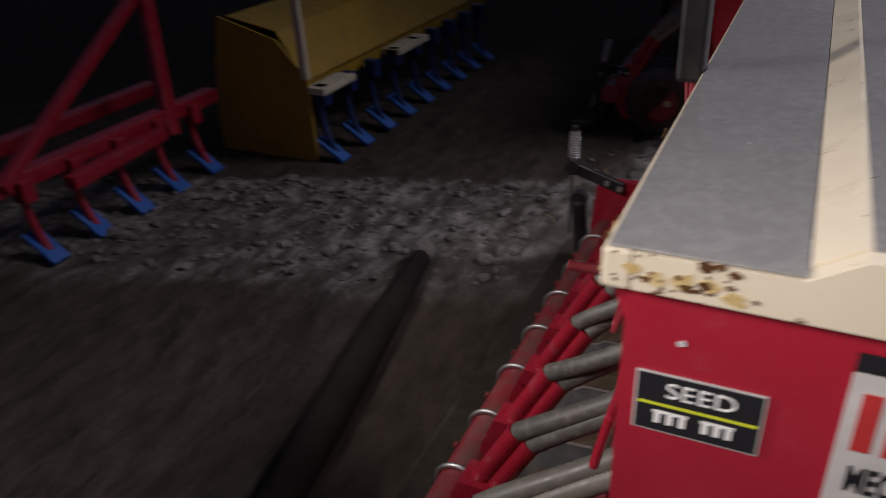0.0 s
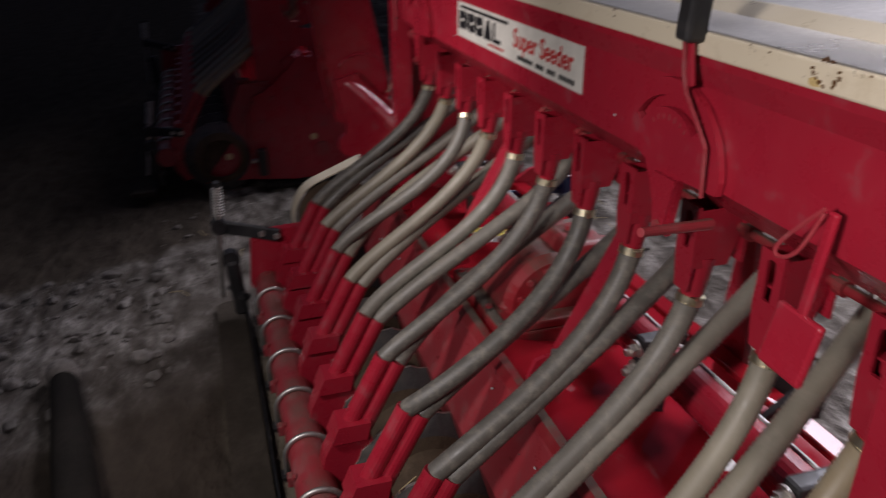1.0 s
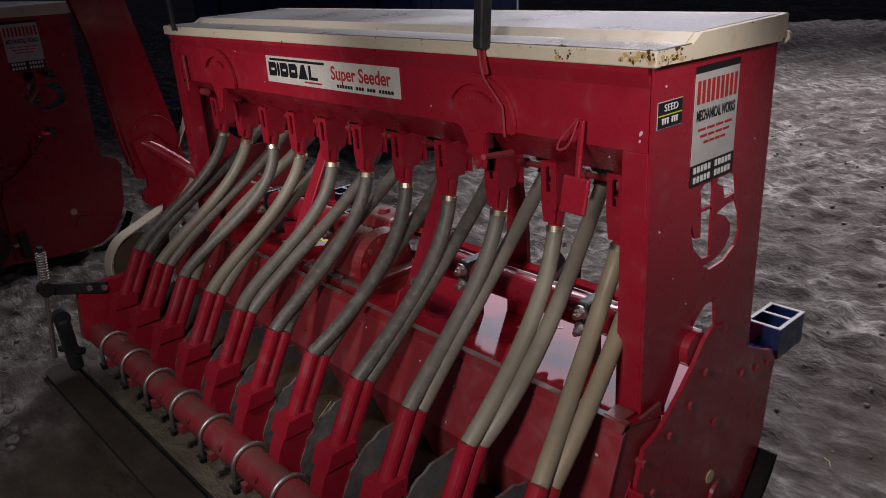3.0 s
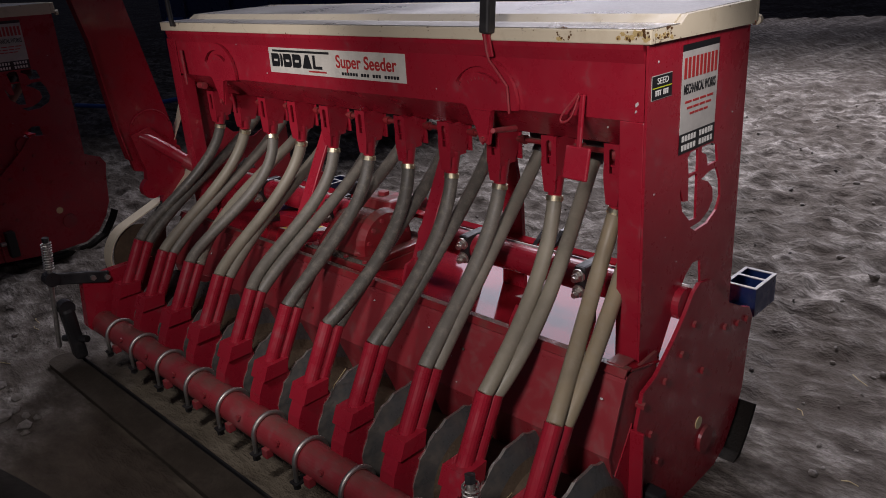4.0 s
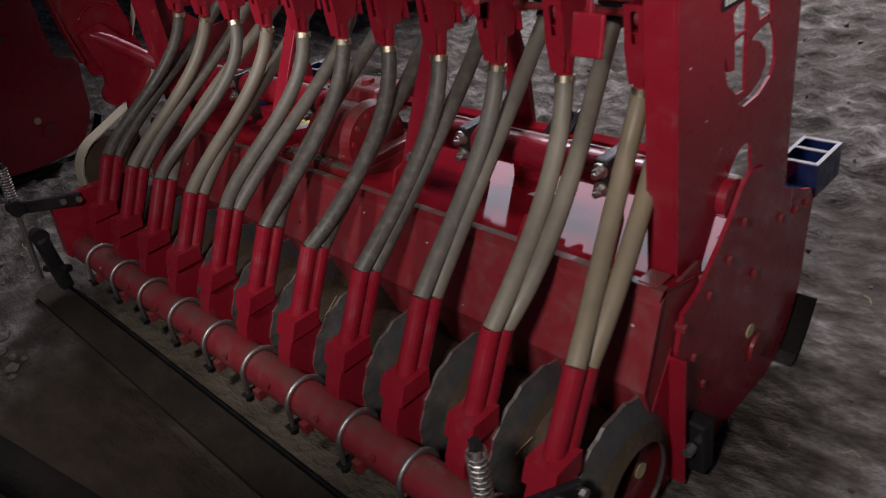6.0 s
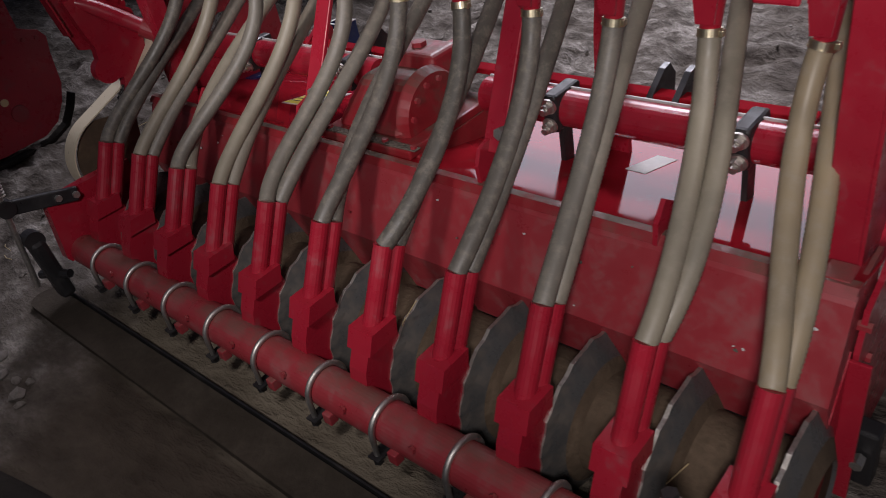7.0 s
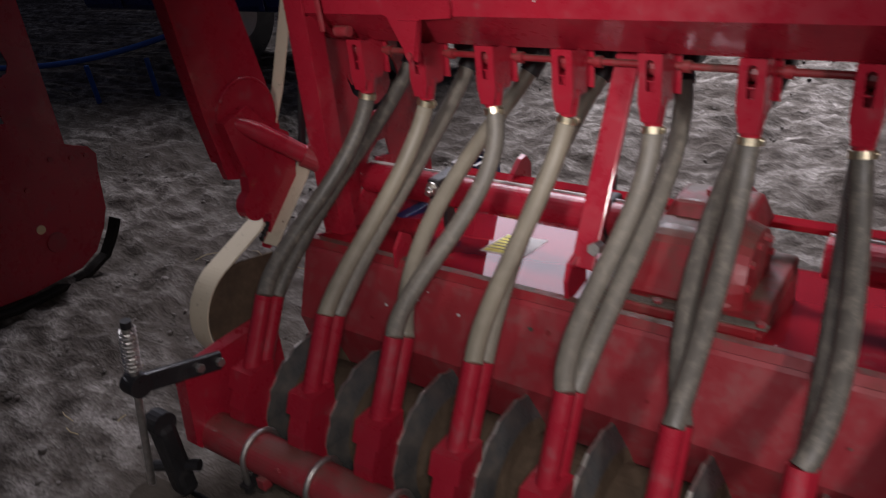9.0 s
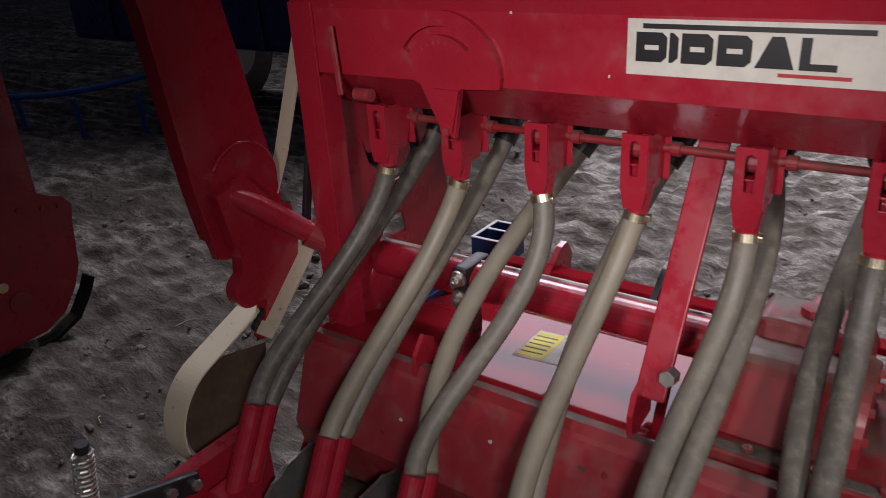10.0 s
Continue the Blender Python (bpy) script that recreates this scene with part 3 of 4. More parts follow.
for x, z in ((1.74, 1.256), (1.88, 1.258), (1.40, 1.250), (1.22, 1.258)):
    blot("rust_spot", Matrix.Translation((x, BOX_Y0 - 0.0166, z)) @ FACE_Y, 0.0020, RIM_RUST, rim, rng, 10)
for x, z, r in ((2.000, 1.105, 0.006), (1.998, 1.090, 0.004), (1.40, 1.10, 0.003), (0.43, 1.19, 0.004), (1.20, 1.16, 0.002), (0.60, 1.10, 0.003), (1.93, 1.05, 0.003)):
    blot("paint_chip", Matrix.Translation((x, BOX_Y0 - 0.0006, z)) @ FACE_Y @ Matrix.Rotation(radians(70), 4, "Z"), r, EDGE_WHITE, hopper, rng, 6)
for y, z, r in ((0.33, 1.19, 0.004), (0.33, 0.90, 0.004), (0.39, 0.78, 0.003), (0.70, 1.02, 0.004), (0.45, 0.70, 0.003)):
    blot("paint_chip", Matrix.Translation((RIGHT + 0.0006, y, z)) @ FACE_X, r, EDGE_WHITE, panel, rng, 6)

# feed shafts under the hopper
part("feed_shaft", rod((LEFT + 0.07, 0.43, 0.955), (RIGHT - 0.07, 0.43, 0.955), 0.0075), RED_CAKED, drill)


def cup(k):
    x, low = outlet_x(k), outlet_z(k)
    c = bmesh.new()
    front = [(x - 0.023, 0.995), (x + 0.023, 0.995), (x + 0.022, 0.945), (x + 0.0235, 0.918), (x + 0.022, 0.898), (x + 0.016, low + 0.012), (x - 0.016, low + 0.012), (x - 0.022, 0.898), (x - 0.0235, 0.918), (x - 0.022, 0.945)]
    window = [(x - 0.009, 0.975)] + arc(x, 0.977, 0.009, 180, 0, 6, 0.007)[1:-1] + [(x + 0.009, 0.975), (x + 0.007, 0.924), (x - 0.007, 0.924)]
    plate(front, 0.352, 0.357, [window], axis="y", bm=c)
    for s in (-1, 1):
        side = [(0.357, 0.99), (0.430, 0.99), (0.430, 0.935), (0.415, 0.895), (0.357, 0.895)]
        plate(side, x + s * 0.023 - 0.002, x + s * 0.023 + 0.002 - s * 0.002, bm=c)
    plate([(x - 0.032, 0.99), (x + 0.032, 0.99), (x + 0.032, 0.90), (x - 0.032, 0.90)], 0.432, 0.436, axis="y", bm=c)
    rod((x, 0.382, 0.908), (x, 0.376, low), 0.026, 0.0180, 24, c)
    ob = part("seed_cup", c, RED, drill)
    part("seed_roller", rod((x - 0.019, 0.392, 0.962), (x + 0.019, 0.392, 0.962), 0.017, seg=12), RED_DUSTY, ob)
    part("cup_shelf", box((x - 0.017, 0.362, 0.938), (x + 0.017, 0.384, 0.942), 0.001), RED, ob)
    part("cup_flap", plate([(x - 0.014, 0.940), (x + 0.014, 0.940), (x + 0.012, 0.908), (x - 0.012, 0.908)], 0.372, 0.375, axis="y"), RED, ob)
    part("collar", rod((x + 0.036, 0.43, 0.955), (x + 0.052, 0.43, 0.955), 0.0125, seg=14), RED_CAKED, ob)
    return ob


# sideways sag of every hose near its outlet and near its boot
FRONT_SAG = ((-0.031, -0.049), (-0.050, -0.018), (0.060, -0.051), (-0.039, -0.034), (0.011, -0.061), (-0.002, 0.002), (0.023, 0.047), (0.007, 0.013), (-0.012, -0.011), (0.009, 0.008), (-0.035, -0.018))
BACK_SAG = ((-0.038, -0.016), (-0.029, 0.001), (-0.080, -0.130), (-0.072, -0.038), (0.060, 0.008), (-0.043, -0.090), (-0.006, -0.004), (-0.009, 0.008), (-0.027, -0.013), (-0.007, 0.049), (0.0, 0.0))


def hose(k, kind):
    bx, ox = boot_x(k), outlet_x(k)
    along = Vector((0, 0.09, 0.16)).normalized()
    if kind == 0:
        top = Vector((ox, 0.376, outlet_z(k) - 0.003))
        end = Vector((bx - 0.001, -0.011, 0.464))
        p1 = top + Vector((FRONT_SAG[k][0], -0.036, -0.184))
        p2 = end + along * 0.142 + Vector((FRONT_SAG[k][1], 0.016, -0.042))
    else:
        top = Vector((ox - 0.018, 0.589, 0.891))
        end = Vector((bx + 0.003, 0.020, 0.448))
        p1 = top + Vector((BACK_SAG[k][0], -0.097, -0.151))
        p2 = end + along * 0.219 + Vector((BACK_SAG[k][1], 0.059, -0.033))
    pts = bezier(top, p1, p2, end, 180)
    ob = part("hose", tube(pts, 0.0192, 14, 0.0014), HOSE_WARM if k == 10 else HOSE_TAN if k > 8 or (k in (1, 2, 3) and (k + kind) % 2) else HOSE_DARK if k in (0, 5, 6, 7) else HOSE, drill, smooth=True)
    if kind == 0:
        d = (pts[2] - pts[0]).normalized()
        ring = bmesh.new()
        rod(pts[0] - d * 0.002, pts[0] + d * 0.010, 0.0218, seg=28, bm=ring)
        rod(pts[0] + d * 0.0095, pts[0] + d * 0.0120, 0.0226, seg=28, bm=ring)
        box((pts[0].x + 0.018, pts[0].y - 0.010, pts[0].z - 0.010), (pts[0].x + 0.027, pts[0].y + 0.002, pts[0].z + 0.002), 0.002, ring)
        part("clamp", ring, BRASS, ob, "brass hose clamp")
    else:
        d = (pts[4] - pts[0]).normalized()
        sock = bmesh.new()
        rod(top - d * 0.075, top + d * 0.012, 0.0235, seg=16, bm=sock)
        box((top.x - 0.036, top.y - 0.020, top.z + 0.022), (top.x + 0.036, top.y + 0.055, top.z + 0.092), 0.014, sock)
        rod(top - d * 0.020, top + d * 0.016, 0.0255, seg=20, bm=sock)
        sock = part("hose_socket", sock, BLACK, ob, "black moulded hose socket")
        for sx in (-0.018, 0.018):
            part("bolt", rod((top.x + sx, top.y - 0.019, top.z + 0.062), (top.x + sx, top.y - 0.027, top.z + 0.062), 0.006, seg=6), ZINC, sock)
    return ob


# boots: two pipes welded to a wedge-shaped shank that bolts to the tool pipe
def boot(k):
    x = boot_x(k)
    shank = bmesh.new()
    side = [(-0.060, 0.315), (-0.125, 0.315), (-0.165, 0.235), (-0.185, 0.150), (-0.165, 0.075), (-0.120, 0.010), (-0.075, 0.020), (-0.085, 0.15), (-0.050, 0.245)]
    plate(side, x - 0.026, x + 0.026, bm=shank)
    plate([(-0.055, 0.320), (-0.130, 0.320), (-0.150, 0.275), (-0.065, 0.275)], x - 0.036, x + 0.036, bm=shank)
    ob = part("boot", shank, RED, drill)
    for dx, dy, dz in ((-0.001, -0.011, 0.006), (0.003, 0.020, -0.010)):
        part("seed_pipe", rod((x + dx, dy, 0.462 + dz), (x + dx, dy - 0.100, 0.276 + dz), 0.0212, seg=18), RED, ob)
    return ob


for k in range(N):
    cup(k)
    hose(k, 0)
    hose(k, 1)
    boot(k)

# tool pipe with U-bolts
pipe = part("tool_pipe", rod((-0.09, -0.193, 0.163), (2.09, -0.193, 0.163), 0.048, seg=36), RED_DUSTY, drill, "long red tool pipe", smooth=False)
for k in range(10):
    x = 0.095 + 0.2015 * k
    loop = [(x, -0.193 + 0.055 * math.cos(radians(a)), 0.163 + 0.055 * math.sin(radians(a))) for a in range(0, 181, 12)]
    loop = [(x, -0.138, 0.098)] + loop + [(x, -0.248, 0.088)]
    u = part("u_bolt", tube(loop, 0.0068, 8), ZINC, pipe, "bright zinc U-bolt", smooth=True)
    part("nut", rod((x, -0.249, 0.092), (x, -0.249, 0.108), 0.012, seg=6), BLACK, u)
    part("strap", box((x - 0.016, -0.262, 0.107), (x + 0.016, -0.128, 0.113), 0.001), BLACK, u)
    part("lug", box((x + 0.04, -0.252, 0.120), (x + 0.065, -0.228, 0.150), 0.003), RED_DUSTY, pipe)
    part("bolt", rod((x + 0.110, -0.243, 0.190), (x + 0.110, -0.236, 0.188), 0.009, seg=6), RED_DUSTY, pipe)

# press roller: drum with a disc beside every boot
AXIS_Y, AXIS_Z, R = 0.070, 0.125, 0.185
drum = part("press_roller", rod((-0.03, AXIS_Y, AXIS_Z), (2.03, AXIS_Y, AXIS_Z), 0.108, seg=40), RUST, drill, "muddy brown press roller drum", smooth=False)
disc_mesh = bmesh.new()
rings = []
for r, dx in ((0.100, 0.034), (0.135, 0.018), (0.165, 0.004), (R, -0.004), (R, -0.012), (0.165, -0.004), (0.135, 0.010), (0.100, 0.026)):
    rings.append([disc_mesh.verts.new((dx, (r if r < R else r + 0.0035 * math.sin(i * 2.4)) * math.cos(2 * math.pi * i / 48), (r if r < R else r + 0.0035 * math.sin(i * 2.4)) * math.sin(2 * math.pi * i / 48))) for i in range(48)])
for a, b in zip(rings, rings[1:] + rings[:1]):
    for i in range(48):
        f = disc_mesh.faces.new((a[i], a[(i + 1) % 48], b[(i + 1) % 48], b[i]))
        f.material_index = 1 if a is rings[3] else 2 if a in (rings[0], rings[6]) else 0
for k in range(N):
    ob = part("disc", disc_mesh.copy(), (DISC, DISC_EDGE, RUST), drum, smooth=False)
    ob.location = (0.2 * k + 0.034, AXIS_Y, AXIS_Z)
disc_mesh.free()

# rotor housing: dusty deck, glossy upper sheet, front pipe
deck = part("deck", bent_sheet([(0.165, 0.185), (0.133, 0.315), (0.195, 0.485), (0.205, 0.500)], -0.058, 2.0455, -0.006), RED_DUSTY, drill, "dusty red rotor housing deck")
part("deck_plate", box((1.985, 0.212, 0.5125), (2.030, 0.262, 0.5175), 0.002), RED_DUSTY, deck)
part("fold_strip", bent_sheet([(0.196, 0.497), (0.208, 0.511), (0.224, 0.511)], -0.057, 2.045, 0.005), RED_CAKED, deck)
upper = part("upper_sheet", bent_sheet([(0.222, 0.5055), (0.300, 0.4861), (0.460, 0.4462), (0.620, 0.4063), (0.815, 0.3577), (0.830, 0.22)], -0.057, 2.045, 0.005), RED_GLOSS, drill, "glossy red upper housing sheet reflecting the light")
for xa, xb in ((-0.055, 0.752), (1.125, 2.044)):
    front = part("front_pipe", rod((xa, 0.475, 0.582), (xb, 0.475, 0.582), 0.042, seg=28), RED, drill)
    # white strip painting the highlight along the pipe's top
    part("pipe_highlight", beam((xa, 0.492, 0.623), (xb, 0.492, 0.623), 0.005, 0.007, (0, 0, 1), 0.001), EDGE_WHITE, front)


def pipe_clamp(x):
    c = bmesh.new()
    box((x - 0.019, 0.425, 0.540), (x + 0.019, 0.528, 0.630), 0.008, c)
    plate([(0.462, 0.435), (0.500, 0.428), (0.500, 0.560), (0.462, 0.560)], x - 0.006, x + 0.006, bm=c)
    ob = part("pipe_clamp", c, BLACK, drill)
    for z in (0.606, 0.560):
        part("washer", rod((x, 0.426, z), (x, 0.421, z - 0.001), 0.019, seg=16), ZINC, ob)
        part("nut", rod((x, 0.422, z - 0.001), (x, 0.408, z - 0.004), 0.0135, seg=6), ZINC, ob)
        part("bolt", rod((x, 0.410, z - 0.004), (x, 0.398, z - 0.006), 0.008, seg=10), ZINC, ob)
    return ob


for x in (0.205, 0.66, 1.335, 1.76):
    pipe_clamp(x)
# hitch lugs ahead of the front pipe
for x in (0.345, 0.590, 1.500, 1.560):
    part("hitch_lug", plate([(0.530, 0.580), (0.66, 0.555), (0.665, 0.61), (0.64, 0.642), (0.615, 0.638)], x, x + 0.014), RED if x == 0.345 else BLACK, drill)
part("fold_lug", plate([(0.190, 0.500), (0.262, 0.512), (0.255, 0.560), (0.225, 0.580), (0.195, 0.545)], 1.705, 1.715), RED, drill)
part("fold_lug", plate([(0.190, 0.500), (0.262, 0.512), (0.255, 0.560), (0.225, 0.580), (0.195, 0.545)], 0.245, 0.255), RED, drill)
part("front_ledge", box((0.20, 0.56, 0.585), (1.85, 0.60, 0.600), 0.003), RED_GLOSS, drill)

# diagonal braces between hopper and deck
for x0, x1 in ((0.718, 0.706), (1.300, 1.303)):
    brace = part("brace", beam((x0, 0.47, 0.98), (x1, 0.256, 0.570), 0.052, 0.012, (0, -1, 0.4), 0.003), RED, drill)
    part("brace_bolt", rod((x1 + 0.030, 0.245, 0.625), (x1 + 0.030, 0.275, 0.618), 0.014, seg=6), ZINC, brace)

# gearbox in the middle of the housing
def frustum(lo, hi, z0, z1, bevel, bm):
    """A block that tapers from the rectangle lo at z0 to the rectangle hi at z1, each (x0, y0, x1, y1)."""
    vs = [[bm.verts.new((x, y, z)) for x, y in ((r[0], r[1]), (r[2], r[1]), (r[2], r[3]), (r[0], r[3]))] for r, z in ((lo, z0), (hi, z1))]
    fs = [bm.faces.new(vs[0][::-1]), bm.faces.new(vs[1])] + [bm.faces.new((vs[0][i], vs[0][(i + 1) % 4], vs[1][(i + 1) % 4], vs[1][i])) for i in range(4)]
    bmesh.ops.bevel(bm, geom=list({e for f in fs for e in f.edges}), offset=bevel, segments=3, profile=0.5, affect="EDGES")


gear = bmesh.new()
box((0.745, 0.238, 0.505), (1.062, 0.565, 0.530), 0.006, gear)
box((0.765, 0.262, 0.405), (1.065, 0.555, 0.507), 0.004, gear)
frustum((0.765, 0.258, 1.018, 0.520), (0.800, 0.362, 0.988, 0.505), 0.529, 0.640, 0.028, gear)
gear = part("gearbox", gear, RED_CAKED, drill, "bulky red gearbox casting caked with dust")
flange = bmesh.new()
rod((0.990, 0.395, 0.548), (1.020, 0.395, 0.548), 0.116, 0.104, 36, flange)
bmesh.ops.bisect_plane(flange, geom=flange.verts[:] + flange.edges[:] + flange.faces[:], plane_co=(0, 0, 0.5305), plane_no=(0, 0, -1), clear_outer=True)
part("end_flange", flange, RED_CAKED, gear)
part("dust_ledge", box((0.755, 0.2405, 0.5303), (1.078, 0.2625, 0.5335), 0.001), BOARD, gear)
for a in range(15, 170, 30):
    ca, sa = math.cos(radians(a)), math.sin(radians(a))
    part("bolt", rod((1.018, 0.395 + 0.088 * ca, 0.548 + 0.088 * sa), (1.028, 0.395 + 0.088 * ca, 0.548 + 0.088 * sa), 0.008, seg=6), RED_DUSTY, gear)
top = bmesh.new()
frustum((0.800, 0.420, 1.010, 0.560), (0.825, 0.445, 0.985, 0.548), 0.610, 0.672, 0.012, top)
top = part("top_housing", top, RED_CAKED, gear)
part("filler_cap", rod((0.900, 0.495, 0.671), (0.900, 0.495, 0.684), 0.020, seg=6), RED_DUSTY, top)
part("gearbox_shaft", rod((0.91, 0.54, 0.600), (0.91, 0.66, 0.600), 0.05, 0.038, 24), RED_DUSTY, gear)
rng = random.Random(31)
for i in range(14):
    x = 0.760 + 0.022 * i
    blot("dust_cake", Matrix.Translation((x, 0.250, 0.5340)), rng.uniform(0.008, 0.014), BOARD, gear, rng)
for x in (0.77, 0.87, 0.97, 1.065):
    part("bolt", rod((x, 0.252, 0.529), (x, 0.252, 0.540), 0.009, seg=6), RED_DUSTY, gear)
rng = random.Random(77)
for i in range(26):
    f = rng.uniform(0.06, 0.94)
    m = Matrix.Translation((rng.uniform(0.02, 2.0), 0.133 + 0.062 * f - 0.0070, 0.315 + 0.170 * f + 0.0026)) @ Matrix.Rotation(radians(70), 4, "X") @ Matrix.Rotation(rng.uniform(-0.6, 0.6), 4, "Z")
    blot("paint_scuff" if i % 3 else "mud_spot", m, rng.uniform(0.002, 0.006) * (1.6 if i % 9 == 0 else 1.0), (EDGE_WHITE, RED_CAKED, BOARD)[(i % 3 == 0) * 2 if i % 5 else 1], deck, rng, 8)
for x in (0.684, 1.284):
    part("brace_lug", plate([(0.215, 0.505), (0.300, 0.515), (0.300, 0.560), (0.262, 0.600), (0.228, 0.590), (0.212, 0.555)], x, x + 0.010), RED, drill)
part("hitch_plate", plate([(1.335, 0.395), (1.425, 0.395), (1.420, 0.700), (1.395, 0.86), (1.360, 0.86), (1.345, 0.700)], 0.605, 0.620, axis="y"), RED, drill)

# side plates
SIDE = [(0.235, -0.01), (0.238, 0.352), (0.262, 0.432), (0.321, 0.452), (0.400, 0.515), (0.450, 0.562), (0.488, 0.608), (0.520, 0.625), (0.580, 0.615), (0.640, 0.560), (0.70, 0.505), (0.80, 0.455), (0.84, 0.440), (0.865, 0.400), (0.850, 0.330), (0.835, 0.18), (0.800, 0.10), (0.740, 0.02), (0.660, -0.02), (0.45, -0.03)]
for x, lab in ((2.046, "red side plate scuffed with dust"), (-0.062, "")):
    sp = part("side_plate", plate(SIDE, x, x + 0.010), RED, drill, lab)
    rear = plate([(0.232, -0.01), (0.236, 0.358), (0.175, 0.262), (0.105, 0.160), (0.02, 0.06), (-0.02, -0.01)], x - 0.012, x - 0.002)
    part("rear_wing", rear, RED, sp)
    part("deck_cheek", plate([(0.345, 0.20), (0.345, 0.505), (0.225, 0.497), (0.207, 0.496), (0.197, 0.480), (0.139, 0.315), (0.172, 0.190), (0.20, 0.190)], x - 0.0125 if x > 1 else x + 0.0105, x - 0.0045 if x > 1 else x + 0.0185), RED_DUSTY, sp)
    flange = box((x - 0.003 if x > 1 else x - 0.02, 0.226, 0.0), (x + 0.034 if x > 1 else x, 0.2345, 0.345), 0.002)
    part("flange", flange, RED, sp)
    for y, z in ((0.26, 0.40), (0.30, 0.30), (0.30, 0.12), (0.34, 0.20), (0.36, 0.42), (0.44, 0.46), (0.50, 0.52), (0.56, 0.36), (0.68, 0.44), (0.76, 0.42), (0.82, 0.41)):
        part("bolt", rod((x - 0.006, y, z), (x + 0.018, y, z), 0.010, seg=6), RED_DUSTY, sp)
    part("hub_cap", rod((x - 0.006, 0.60, 0.125), (x + 0.018, 0.60, 0.125), 0.046, 0.038, 24), RED_DUSTY, sp)
    part("reflector", rod((x + 0.008, 0.560, 0.197), (x + 0.0125, 0.560, 0.197), 0.018, seg=16), REFLECTOR, sp, "round pale reflector")
    part("reflector", rod((x - 0.014, 0.112, 0.125), (x + 0.0025, 0.112, 0.125), 0.018, seg=16), REFLECTOR, sp, "round pale reflector")
    sk = [(0.846, 0.128), (0.824, 0.085), (0.796, 0.045), (0.762, 0.002), (0.67, -0.038), (0.52, -0.048), (0.36, -0.048), (0.28, -0.03)]
    part("skid", bent_sheet(sk, x - 0.01, x + 0.048, 0.016), MUD, sp, "black curved skid shoe")
jk = part("corner_bracket", box((2.058, 0.255, 0.02), (2.110, 0.30, 0.16), 0.006), BLACK, drill)
part("bolt", rod((2.085, 0.25, 0.10), (2.085, 0.225, 0.10), 0.012, seg=6), ZINC, jk)

# upper sheet stickers
LEAN = Matrix.Rotation(radians(-14), 4, "X")


def on_sheet(x, y, turn, d=0.0):
    return Matrix.Translation((x, y, 0.5055 - 0.2493 * (y - 0.222) + 0.0060 + d)) @ LEAN @ Matrix.Rotation(radians(turn), 4, "Z")


warn = flat("warning_sticker", 0.118, 0.200, on_sheet(0.388, 0.512, 10), PAPER, upper, label="white warning sticker with a yellow field")
flat("yellow_field", 0.062, 0.180, on_sheet(0.365, 0.508, 10, 0.0009), YELLOW_PAPER, warn)
for i in range(5):
    flat("print_bar", 0.050, 0.006, on_sheet(0.372 - 0.005 * i, 0.448 + 0.028 * i, 10, 0.0016), INK, warn)
flat("paper_sticker", 0.052, 0.140, on_sheet(1.508, 0.560, -4), PAPER, upper)

# left end: chain guard, upright arm and its knuckle
guard_path = [(0.205, 0.554), (0.160, 0.536), (0.090, 0.508)] + arc(0.076, 0.341, 0.150, 112, 226, 30)
part("chain_guard", bent_sheet(guard_path, -0.245, -0.174, 0.004), CREAM, drill, "cream sheet metal chain guard")
part("guard_end", plate(arc(-0.2095, 0.0, 0.0355, 0, 180, 12, 0.030), 0.0, 0.004, axis="z"), CREAM, drill).matrix_world = pose(0, 0.2045, 0.556, 22, 0, 0)
# brown-red inside, coloured darker for the shade within the guard
part("guard_side", plate(arc(0.080, 0.341, 0.136, 100, 232, 18) + [(0.09, 0.25), (0.17, 0.33), (0.19, 0.45)], -0.196, -0.190), RUST, drill)
part("guard_cover", bent_sheet([(0.30, 0.78), (0.345, 0.86), (0.42, 1.04), (0.46, 1.14)], -0.235, -0.195, 0.004), CREAM, drill)
part("chain", beam((-0.175, 0.44, 1.05), (-0.175, 0.33, 0.60), 0.02, 0.012, (1, 0, 0), 0.002), BLACK, drill)


def sheared(bm):
    bmesh.ops.transform(bm, matrix=Matrix(((1, 0, 0.012, -0.012 * 0.85), (0, 1, 0.05, -0.05 * 0.85), (0, 0, 1, 0), (0, 0, 0, 1))), verts=bm.verts)
    return bm


arm_out = [(0.118, 0.690), (0.150, 0.680), (0.285, 0.72), (0.312, 0.77), (0.300, 0.845), (0.125, 1.52), (-0.070, 1.52), (0.016, 1.21), (0.071, 0.864)]
upright = part("upright_arm", sheared(plate(arm_out, -0.215, -0.195)), RED, drill, "broad red upright arm")
part("arm_flange", sheared(bent_sheet([(0.098, 0.745), (0.071, 0.864), (0.016, 1.21), (-0.070, 1.52)], -0.2145, -0.172, 0.006)), RED, upright)
cast = [(-0.178, 0.128, 0.842), (-0.176, 0.134, 0.838), (-0.173, 0.146, 0.830), (-0.165, 0.168, 0.816), (-0.152, 0.196, 0.794), (-0.134, 0.226, 0.766), (-0.116, 0.254, 0.740), (-0.098, 0.278, 0.716), (-0.078, 0.300, 0.696)]
knuckle = part("knuckle", tube(cast, [0.005, 0.012, 0.018, 0.022, 0.025, 0.026, 0.025, 0.024, 0.023], 22), RED, drill, "red cast knuckle", smooth=True)
part("boss_plate", plate(arc(0.205, 0.835, 0.092, 0, 360, 40)[:-1], -0.1945, -0.186), RED, knuckle)
part("boss_rib", tube([(-0.188, y, z) for y, z in arc(0.205, 0.835, 0.088, 150, 20, 18)], 0.005, 8), RED, knuckle, smooth=True)
